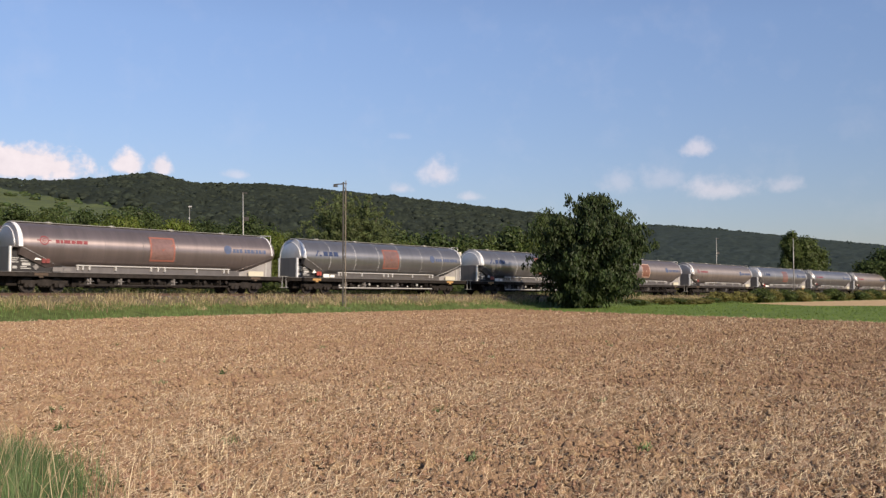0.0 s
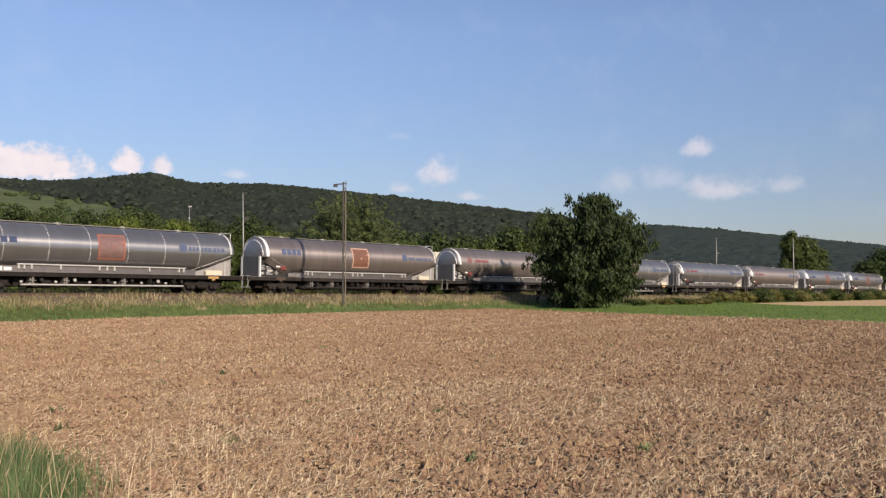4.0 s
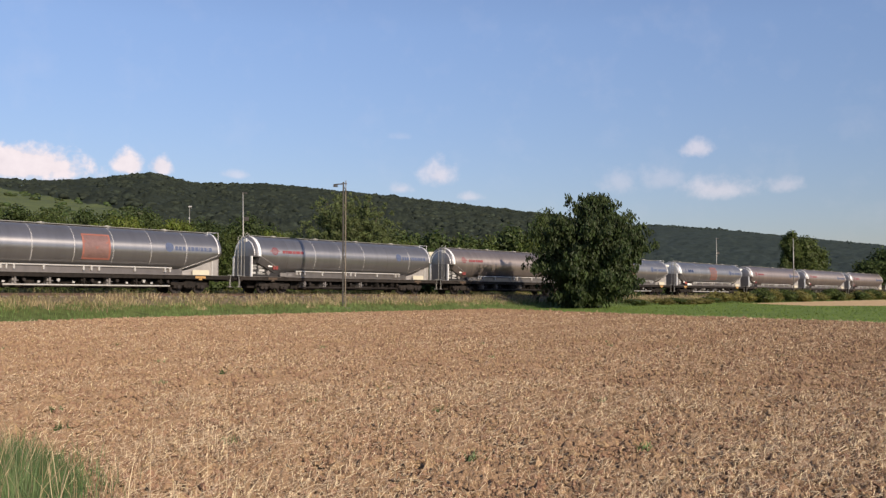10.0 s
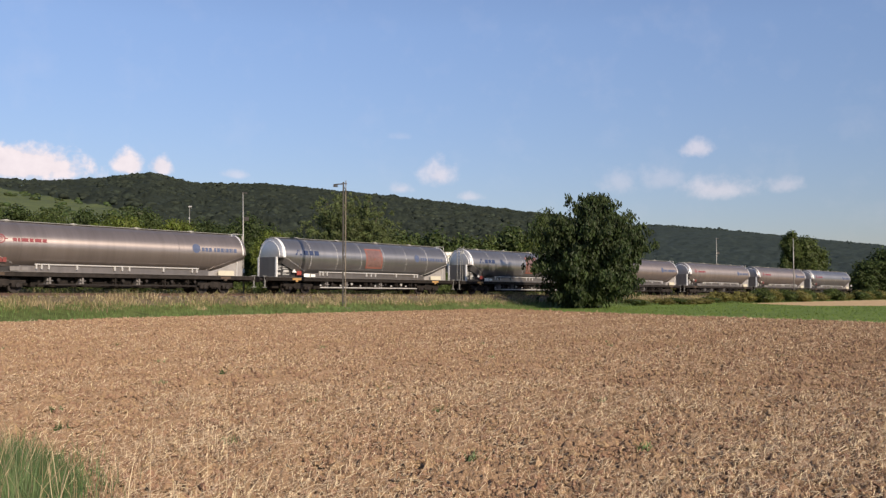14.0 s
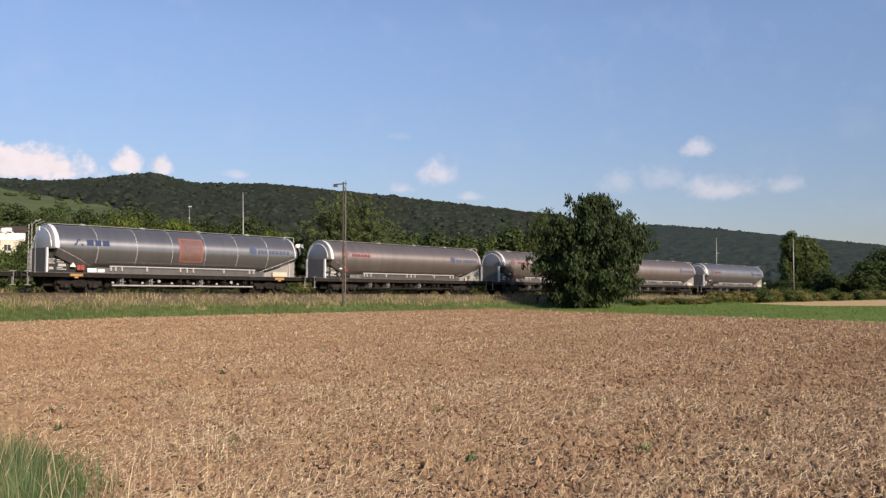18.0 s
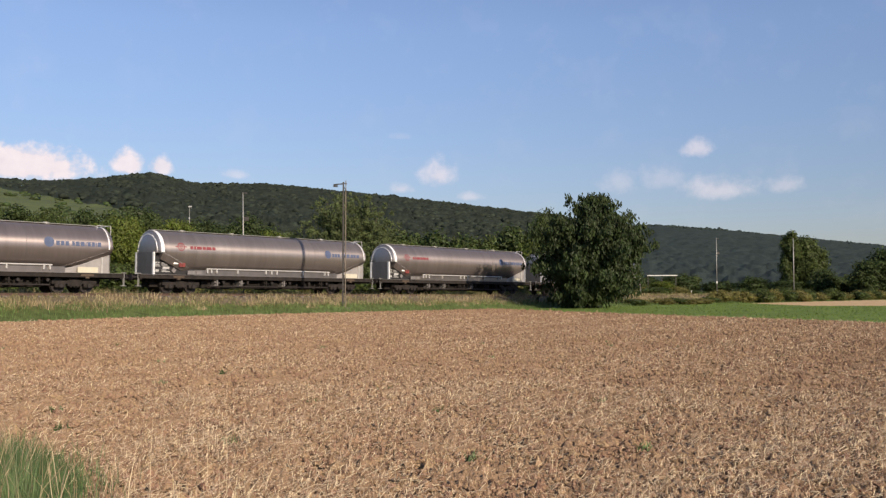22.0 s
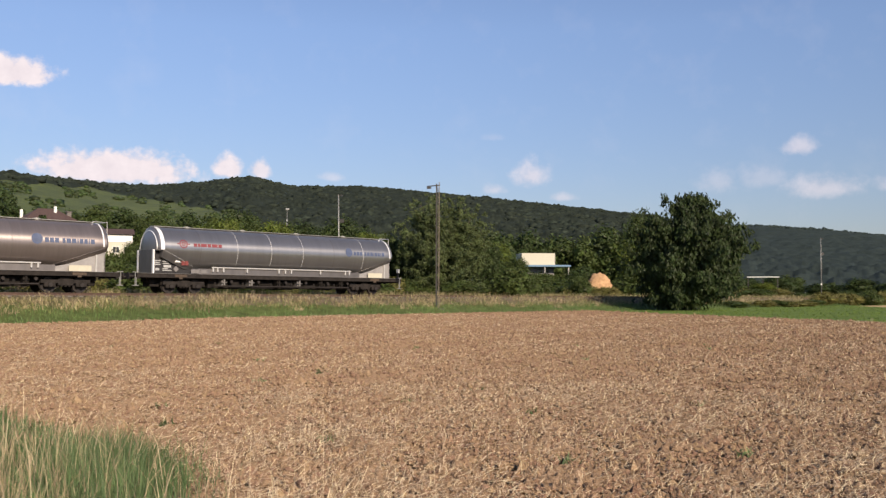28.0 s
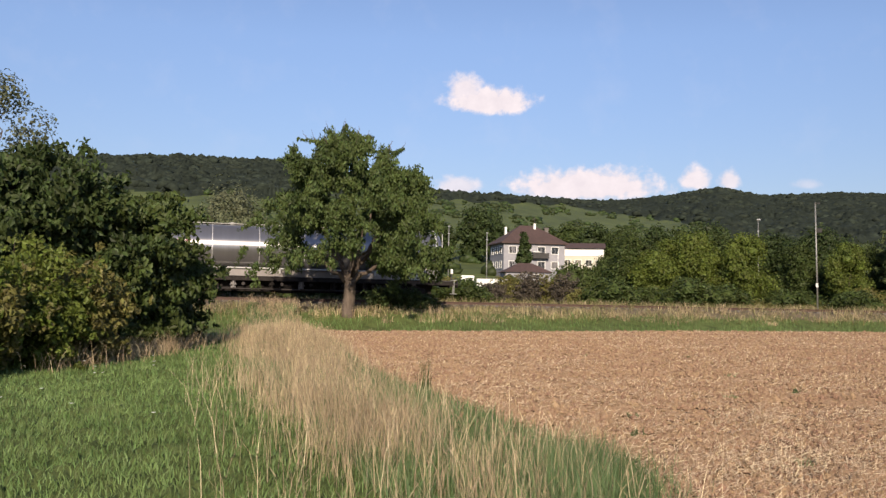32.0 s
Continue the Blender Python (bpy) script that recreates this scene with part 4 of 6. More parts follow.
def sprays(rng, height, width, n, foot=0.12, arch=0.5, r0=0.2, r1=0.4, each=5, low=-0.1, power=2.2, start=0.35):
    """Clumps strung along arching branches, small towards the tips, which end on an uneven dome. Gives clumps and branch lines."""
    out, lines = [], []
    for _ in range(n):
        a, q = rng.uniform(0, 2 * math.pi), rng.uniform(low, 1.0)
        zz = height * (0.5 + 0.5 * q)
        prof = max(1 - abs(q) ** power, 0.0) ** (1 / power) if q > 0 else 1 - 0.25 * q * q
        k = rng.uniform(0.62, 1.06)
        tip = np.array([math.cos(a) * width / 2 * prof * k, math.sin(a) * width / 2 * prof * k, zz * (0.9 + 0.14 * k)])
        base = np.array([0, 0, height * foot]) + rng.normal(size=3) * np.array([0.05, 0.05, 0.02]) * width
        ctl = np.array([tip[0] * 0.45, tip[1] * 0.45, base[2] + (tip[2] - base[2]) * (0.5 + arch)])
        line = [(1 - t) ** 2 * base + 2 * t * (1 - t) * ctl + t * t * tip for t in np.linspace(0, 1, 7)]
        lines.append(line)
        for t in np.linspace(start, 1, each):
            p = (1 - t) ** 2 * base + 2 * t * (1 - t) * ctl + t * t * tip
            out.append((*(p + rng.normal(size=3) * 0.1), rng.uniform(r0, r1) * (1.25 - 0.75 * t * t), 0.8))
    return out, lines


def spray_bush(name, label, where, height, width, leaf, count, size, seed, n=60, group="", category="shrub", droop=0.5, core=0.42, inner=0.2, stems=12, thick=0.035, long=1.7, **kw):
    """A shrub of arching leafy branches."""
    rng = np.random.default_rng(seed)
    root = new(name)
    root.matrix_world = Matrix.Translation(where)
    cs, lines = sprays(rng, height, width, n, **kw)
    for ln in lines[:stems]:
        bm = bmesh.new()
        tube(bm, [(*ln[0][:2], -0.2)] + [Vector(p) for p in ln], [thick * 1.3] + [thick * (1.1 - 0.15 * k) for k in range(7)], 6)
        part("stem", bm, M["bark"], root, soft=True)
    hang("crown", leaves("crown", cs, count, size, M[leaf], seed + 1, droop, core, long=long, inner=inner), root)
    return tagged(root, label, category, group)


def limb(bm, a, b, r0, r1, rng, bend=0.12, n=5, sides=7):
    a, b = np.array(a, float), np.array(b, float)
    ln = np.linalg.norm(b - a)
    path = [a + (b - a) * k / n + (rng.normal(size=3) * bend * ln * math.sin(math.pi * k / n) if 0 < k < n else 0) for k in range(n + 1)]
    tube(bm, [Vector(p) for p in path], [r0 + (r1 - r0) * k / n for k in range(n + 1)], sides)


def tree(name, label, where, height, width, leaf, count, leaf_size, seed, trunk=0.12, clear=0.2, clumps=30, flat=0.8, group="", shape="round", droop=0.0, limbs=6, category="tree", core=0.72, inner=0.55, shoots=0):
    """A tree or bush: trunk, limbs and a crown of leaves, of true height."""
    rng = np.random.default_rng(seed)
    root = new(name)
    root.matrix_world = Matrix.Translation(where)
    zc = height * (1 + clear) / 2
    rz = height * (1 - clear) / 2
    r = width / 2
    cs = []
    for c in crown_clumps(rng, (0, 0, zc), r * 0.8, r * 0.8, rz * 0.86, clumps, 0.16 * width, 0.27 * width, flat=flat):
        c = list(c)
        q = (c[2] - zc) / rz
        k = {"round": 1.0, "cone": max(0.25, 0.95 - 0.6 * q), "dome": 1.08 - 0.32 * max(q, -0.2), "vase": 0.75 + 0.3 * q}[shape]
        c[0] *= k
        c[1] *= k
        c[3] *= 0.75 + 0.25 * k
        cs.append(tuple(c))
    bm = bmesh.new()
    limb(bm, (0, 0, -0.3), (rng.normal() * 0.1, rng.normal() * 0.1, height * max(clear, 0.12) + height * 0.15), trunk, trunk * 0.75, rng, 0.03)
    part("trunk", bm, M["bark"], root, soft=True)
    base = (0, 0, height * max(clear, 0.1) + height * 0.08)
    for k in range(limbs):
        tgt = cs[(k * 5) % len(cs)]
        bm = bmesh.new()
        limb(bm, base, tgt[:3], trunk * 0.6, trunk * 0.12, rng, 0.1, sides=6)
        part("limb", bm, M["bark"], root, soft=True)
    hang("crown", leaves("crown", cs, count, leaf_size, M[leaf], seed + 1, droop, core, inner=inner), root)
    for k in range(shoots):
        c = max(rng.choice(len(cs), 3), key=lambda j: cs[j][2])
        bm = bmesh.new()
        a = np.array(cs[c][:3]) + np.array((0, 0, cs[c][3] * 0.6))
        limb(bm, a, a + np.array((rng.normal() * 0.15, rng.normal() * 0.15, rng.uniform(0.5, 0.9))), 0.012, 0.004, rng, 0.08, 3, 4)
        part("shoot", bm, M["bark"], root)
    return tagged(root, label, category, group)


def scatter_copy(src, bearing, d, k, kz=None, spin=0.0, dz=0.0):
    if d > 165:
        src = FAR.get(src, src)
    v = ground_at(bearing, d)
    v.z += dz
    return copy_thing(src, Matrix.Translation(v) @ pose(0, 0, 0, 0, 0, spin) @ Matrix.Diagonal((k, k, kz or k, 1)))


# the big bush by the field's corner: a low-branching tree hung with leaves down to the grass
def field_bush():
    rng = np.random.default_rng(21)
    v = polar(8.85, 81.2)
    root = new("bushy_tree")
    v.z = gz(v) + 0.15
    root.matrix_world = Matrix.Translation(v) @ Matrix.Diagonal((1.19, 1.19, 1.10, 1))
    cs, lines = sprays(rng, 8.4, 9.5, 125, foot=0.1, arch=0.42, r0=0.42, r1=0.85, each=5, low=-0.88, power=1.75, start=0.4)
    cs = [(x, y, max(z, 0.35), r, 1.25) for x, y, z, r, q in cs]
    bm = bmesh.new()
    limb(bm, (0, 0, -0.3), (0.2, 0.1, 3.2), 0.28, 0.2, rng, 0.03)
    part("trunk", bm, M["bark"], root, soft=True)
    for k in range(9):
        bm = bmesh.new()
        tube(bm, [Vector(p) for p in lines[k * 7]], [0.14, 0.12, 0.1, 0.08, 0.06, 0.04, 0.02], 7)
        part("limb", bm, M["bark"], root, soft=True)
    hang("crown", leaves("crown", cs, 64000, 0.16, M["leaf_bush"], 22, 1.5, 0.34, inner=0.15, long=1.9), root)
    tagged(root, "large dark green bushy tree at the field's corner", "tree")


def apple_tree():
    rng = np.random.default_rng(31)
    v = ground_at(-39.73, 46.7)
    root = new("apple_tree")
    root.matrix_world = Matrix.Translation(v) @ Matrix.Diagonal((1.02, 1.02, 1.0, 1))
    r, f = Vector((math.cos(radians(39.6)), math.sin(radians(39.6)), 0)), Vector((-math.sin(radians(39.6)), math.cos(radians(39.6)), 0))

    def w(a, b, z):
        q = r * a + f * b
        return (q.x, q.y, z)
    bm = bmesh.new()
    limb(bm, w(0, 0, -0.3), w(0.12, 0, 1.75), 0.34, 0.26, rng, 0.015, sides=12)
    part("trunk", bm, M["bark"], root, "pale sunlit bark", soft=True)
    cs = []
    for j in range(176):
        z = rng.uniform(2.5, 8.9)
        t, q = rng.uniform(0, 2 * math.pi), rng.uniform(0.2, 1.0) ** 0.5 * rng.uniform(0.82, 1.06)
        sky = (1.8, 2.5, 3.5, 4.5, 5.5, 6.3, 7.2, 7.9, 8.4, 9.0)
        half = np.interp(z, sky, (3.6, 5.1, 5.3, 5.0, 4.2, 3.7, 3.4, 3.1, 2.1, 0.7) if math.cos(t) < 0 else (4.3, 4.7, 4.8, 4.6, 4.4, 3.9, 3.3, 2.7, 1.4, 0.6))
        a, b = half * q * math.cos(t), half * q * math.sin(t)
        if (z < 2.9 and abs(a) < 2.5) or (z < 4.0 and (j % 3 == 0 or math.hypot(a, b) < 1.5)) or (z > 7.7 and 0.8 < a < 1.5):
            continue
        c = np.array(w(a, b, z))
        out = c - np.array([0, 0, 3.4])
        out = out / np.linalg.norm(out)
        for k in range(5):
            d = out * (k * 0.2 - 0.3) + np.array([0, 0, -0.06 * k * k * q]) + rng.normal(size=3) * 0.24
            cs.append((*(c + d), rng.uniform(0.2, 0.44) * (1.1 - 0.1 * k), 1.2))
    for _ in range(18):
        c = np.array(w(rng.uniform(1.2, 4.7), rng.uniform(-2.4, 1.5), rng.uniform(2.2, 3.4)))
        for k in range(4):
            cs.append((*(c + rng.normal(size=3) * 0.28), rng.uniform(0.2, 0.36), 1.1))
    # leafy sprigs that reach out of the crown
    for a, z, da, dz in ((-1.5, 8.5, -1.0, 0.25), (0.4, 8.9, 0.7, 0.2), (2.1, 8.1, 0.5, 0.5), (3.1, 7.1, 1.0, 0.15), (3.4, 6.6, 1.0, -0.1), (-2.9, 7.8, -0.7, 0.1), (-0.3, 9.0, 0.1, 0.5), (1.9, 8.0, -0.1, 0.4),
                         (-4.6, 4.6, -0.7, -0.3), (-4.9, 3.2, -0.4, -0.8), (4.4, 3.4, 0.5, -0.7), (3.3, 3.0, 0.2, -0.7), (-3.2, 2.9, -0.3, -0.7), (2.6, 3.2, -0.2, -0.6)):
        q = rng.uniform(-1.2, 0.6)
        for k in range(6):
            cs.append((*w(a + da * k / 5, q, z + dz * k / 5 - 0.03 * k), 0.2 - 0.022 * k, 0.9))
    for a, b, z in ((-1.1, 0.3, 3.6), (1.6, -0.4, 4.2), (-2.4, 0.8, 5.6), (2.8, 0.6, 5.2), (0.3, -1.2, 6.4), (3.6, -0.3, 3.3), (-3.4, -0.4, 3.7), (-0.4, 0.4, 7.8), (1.8, 0.6, 7.0)):
        bm = bmesh.new()
        limb(bm, w(0.12, 0, 1.6), w(a * 0.4, b * 0.4, 1.9 + (z - 1.9) * 0.5), 0.15, 0.08, rng, 0.05, sides=9)
        limb(bm, w(a * 0.4, b * 0.4, 1.9 + (z - 1.9) * 0.5), w(a, b, z), 0.08, 0.02, rng, 0.08)
        part("limb", bm, M["bark"], root, soft=True)
    hang("crown", leaves("crown", cs, 80000, 0.10, M["leaf_apple"], 32, 1.1, 0.0, long=1.9, inner=0.02), root)
    # twigs that stand out of the crown
    for _ in range(26):
        bm = bmesh.new()
        c = sorted(cs, key=lambda q: -q[2])[rng.integers(0, 90)]
        d = np.array([c[0], c[1], abs(c[2] - 4.5) + 1.0])
        d = d / np.linalg.norm(d)
        limb(bm, c[:3], np.array(c[:3]) + d * rng.uniform(0.3, 0.7), 0.02, 0.006, rng, 0.1, 3, 4)
        part("twig", bm, M["bark"], root)
    tagged(root, "old spreading fruit tree on the grass by the railway", "tree")


field_bush()
apple_tree()


def hedge_bush():
    """The dense shrubs at the meadow's edge."""
    specs = [(-57.0, 25.5, 5.1, 5.6, 40000), (-53.2, 27.0, 4.4, 5.2, 40000), (-61.5, 24.5, 4.6, 5.8, 28000), (-51.0, 30.5, 3.7, 4.4, 26000)]
    for k, (b, d, h, w, n) in enumerate(specs):
        spray_bush("hedge_shrub", "tall dense green shrub at the edge of the meadow", ground_at(b, d), h, w, "leaf_dark" if k in (0, 2) else "leaf_mid", n, 0.115, 100 + 7 * k, n=95, group="shrubs by the meadow", r0=0.28, r1=0.55, low=-0.85, droop=0.7)
    for k, (b, d, h, w, n) in enumerate(((-58.4, 20.5, 2.6, 3.4, 24000), (-55.6, 22.0, 2.3, 3.0, 20000), (-63, 18.5, 2.6, 3.6, 14000), (-60.8, 19.0, 2.0, 2.6, 12000))):
        spray_bush("low_shrub", "low olive-green shrub in front of the tall shrubs", ground_at(b, d), h, w, "leaf_olive" if k % 2 else "leaf_light", n, 0.075, 140 + 5 * k, n=75, group="low shrubs by the meadow", r0=0.16, r1=0.36, low=-0.9, stems=8, thick=0.015, core=0.35, arch=0.3)


hedge_bush()
for k, (b, d, w, h) in enumerate(((-30.9, 112, 4.6, 2.8), (-29.8, 116, 5.2, 4.0), (-28.6, 114, 5.4, 4.4), (-27.5, 115, 5.0, 4.2), (-26.4, 113, 4.6, 4.4))):
    spray_bush("reddish_shrub", "grey-red thinly leaved shrub before the house", ground_at(b, d), h, w, "shrub_red" if k % 2 == 0 else "leaf_olive", 5200, 0.14, 300 + 5 * k, n=60, group="shrubs before the house", r0=0.3, r1=0.6, low=-0.9, stems=8, thick=0.03, core=0.3)
# low dark bush; its clumps also stand in for the tree's shade on the grass
for k, (b, d, w, h) in enumerate(((-37.5, 49.3, 2.6, 1.1), (-36.3, 49.8, 2.6, 1.0), (-35.2, 50.4, 2.2, 0.55))):
    spray_bush("nettle_clump", "dark green clump beside the fruit tree, partly for its shade", ground_at(b, d), h, w, "leaf_dark", 5000, 0.1, 170 + 5 * k, n=46, group="nettles by the fruit tree", category="weeds", r0=0.15, r1=0.34, low=-0.9, stems=6, thick=0.012)

# trees behind the railway: a few grown in full, the rest copied at other sizes
deep = tree("broadleaf_tree", "dark green broadleaf tree behind the railway", ground_at(-14.2, 108), 9.0, 7.0, "leaf_dark", 17000, 0.165, 201, clear=0.08, clumps=46, core=0.5, inner=0.3, group="trees behind the railway")
green = tree("broadleaf_tree", "mid-green broadleaf tree behind the railway", ground_at(-17.3, 104), 8.4, 6.2, "leaf_mid", 17000, 0.16, 211, clear=0.08, clumps=44, core=0.5, inner=0.3, group="trees behind the railway")
yellow = tree("yellowish_tree", "yellow-green bushy tree behind the railway", ground_at(-20.2, 96), 7.6, 5.6, "leaf_light", 16000, 0.15, 221, clear=0.05, clumps=44, core=0.5, inner=0.3, shape="dome", group="yellow-green trees behind the railway")
willow = spray_bush("willow_tree", "large grey-green willow with upright pale shoots", ground_at(-5.6, 100), 10.9, 11.2, "leaf_willow", 125000, 0.105, 231, n=300, group="willows", category="tree", r0=0.4, r1=0.85, low=-0.85, power=2.9, arch=0.15, thick=0.09, stems=9, core=0.45, inner=0.45, droop=-0.8, long=2.4)
tree("silver_willow", "pale silvery willow beyond the railway", ground_at(-46.9, 92), 10.6, 9.0, "leaf_silver", 26000, 0.16, 241, clear=0.05, clumps=54, core=0.55, inner=0.3, shape="dome", group="willows", flat=1.3)
thicket = tree("thicket_bush", "low green bush on the far side of the tracks", ground_at(-1.5, 92), 2.8, 4.2, "leaf_mid", 3800, 0.16, 251, clear=0.0, clumps=30, core=0.55, inner=0.35, shape="dome", group="bushes beyond the tracks", category="bush", trunk=0.05, limbs=3)
bare = tree("thicket_bush", "low olive bush on the far side of the tracks", ground_at(-9.6, 92), 2.4, 4.0, "leaf_olive", 3600, 0.155, 261, clear=0.0, clumps=28, core=0.55, inner=0.35, shape="dome", group="bushes beyond the tracks", category="bush", trunk=0.05, limbs=3)
cypress = tree("cypress", "narrow dark evergreen in front of the house", ground_at(-28.95, 172), 10.6, 3.0, "leaf_dark", 3200, 0.36, 271, clear=0.0, clumps=36, shape="cone", limbs=2)
tree("roadside_tree", "tall full dark green tree beyond the far fields", ground_at(20.45, 231), 15.6, 5.8, "leaf_mid", 12000, 0.30, 281, clear=0.02, clumps=46, core=0.72, inner=0.5, group="trees beyond the fields", flat=1.1)
tree("roadside_tree", "broad round dark green tree beyond the far fields", ground_at(21.45, 233), 14.0, 8.2, "leaf_mid", 13000, 0.30, 283, clear=0.02, clumps=50, core=0.72, inner=0.5, group="trees beyond the fields", flat=1.0)
tree("airy_tree", "tall thin-leaved tree above the shrubs", ground_at(-59.9, 62), 13.6, 6.2, "leaf_silver", 6500, 0.15, 291, trunk=0.13, clear=0.35, clumps=26, core=0.0, limbs=10)

deep_far = tree("broadleaf_tree", "dark green broadleaf tree far behind the railway", ground_at(-27.5, 270), 9.5, 8.0, "leaf_dark", 5200, 0.34, 205, clear=0.06, clumps=40, group="trees behind the railway", core=0.6, inner=0.4)
green_far = tree("broadleaf_tree", "mid-green broadleaf tree far behind the railway", ground_at(-20.0, 262), 9.0, 7.4, "leaf_mid", 5200, 0.33, 215, clear=0.06, clumps=40, group="trees behind the railway", core=0.6, inner=0.4)
FAR = {deep: deep_far, green: green_far}
rng = np.random.default_rng(77)
# bearing, distance, scale, height scale, kind
ROWS = [(-22.4, 92, 0.82, 0.80, green), (-23.1, 98, 0.9, 0.95, green), (-21.1, 90, 0.8, 0.85, yellow), (-18.8, 92, 0.85, 0.9, yellow), (-17.9, 110, 1.0, 1.12, deep),
        (-15.9, 92, 0.8, 0.9, yellow), (-13.0, 100, 0.85, 0.86, green), (-11.6, 102, 1.0, 0.98, deep), (-10.4, 95, 0.85, 0.8, yellow), (-9.2, 106, 0.95, 0.95, green),
        (-8.2, 112, 0.9, 0.9, deep), (-3.0, 118, 0.75, 0.72, deep), (-1.2, 125, 0.7, 0.62, green), (2.75, 116, 0.5, 0.5, deep), (-2.3, 128, 0.9, 1.0, yellow),
        (6.2, 128, 1.0, 1.3, yellow), (6.2, 132, 1.05, 1.3, green), (7.6, 138, 1.0, 0.9, deep), (9.2, 140, 1.0, 0.9, green), (11.0, 150, 0.9, 0.7, deep),
        (-31.9, 236, 1.3, 1.5, deep), (-30.9, 246, 1.2, 1.45, deep), (-33.9, 236, 1.0, 0.8, deep),
        (-26.0, 262, 1.3, 1.1, green), (-24.6, 250, 1.3, 1.2, deep), (-23.0, 240, 1.2, 1.1, green), (-21.0, 220, 1.3, 1.3, deep), (-19.2, 210, 1.4, 1.3, green),
        (-36.2, 210, 1.2, 0.9, deep), (-38.0, 240, 1.4, 1.0, green), (-42.5, 240, 1.5, 1.1, deep), (-45.0, 170, 1.1, 0.9, green), (-49.5, 150, 1.1, 1.0, deep),
        (-52.0, 120, 1.2, 1.1, green), (-55.0, 110, 1.1, 1.0, deep), (-58.0, 110, 1.2, 1.1, green), (20.3, 226, 0.5, 0.45, yellow), (24.4, 205, 1.0, 0.66, deep),
        (25.4, 208, 1.1, 0.88, deep), (27.0, 210, 1.2, 0.8, deep), (18.2, 260, 0.7, 0.45, deep), (16.9, 270, 0.8, 0.4, green), (14.8, 240, 0.7, 0.42, deep), (23.2, 300, 0.9, 0.6, green), (12.4, 220, 0.7, 0.5, deep)]
for b, d, k, kz, kind in ROWS:
    scatter_copy(kind, b, d, k * rng.uniform(0.8, 1.05), kz * rng.uniform(0.92, 1.28), rng.uniform(0, 360), -0.2)
for k in range(34):
    b = -25.5 + 37.5 * k / 33 + rng.normal() * 0.4
    d = 61.5 / max(math.cos(radians(b + 49.156)), 0.2) + rng.uniform(6, 16)
    if not 2.9 < b < 5.1:
        scatter_copy(thicket if k % 3 else bare, b, d, rng.uniform(0.6, 1.05), rng.uniform(0.55, 0.95), rng.uniform(0, 360), -0.1)
for k in range(12):
    b = 11.5 + 1.25 * k
    scatter_copy(thicket if k % 2 else bare, b, 62.5 / max(math.cos(radians(b + 49.156)), 0.2) + rng.uniform(8, 24), rng.uniform(0.8, 1.3), rng.uniform(0.4, 0.7), rng.uniform(0, 360), -0.1)


for k in range(18):
    b = -54.0 + 1.25 * k + rng.normal() * 0.3
    scatter_copy(bare if k % 4 == 0 else thicket, b, 63.5 / math.cos(radians(b + 49.156)) + rng.uniform(0, 5), rng.uniform(0.8, 1.1), rng.uniform(0.6, 0.9), rng.uniform(0, 360), -0.1)


def wooded(b, ang, r, far):
    """Where woods cover the hills."""
    return (b > -9) | ((b > -25.4) & (ang > np.where(b < -17.5, 4.6 + (-17.5 - b) * 0.135, 3.5) + 0.12 * np.sin(b * 4))) | ((b <= -25.4) & (b > -39) & (r > far * (0.93 + 0.04 * np.sin(b * 3)))) | ((b < -38.5) & (ang > 6.05 + 0.15 * np.sin(b * 1.3)))


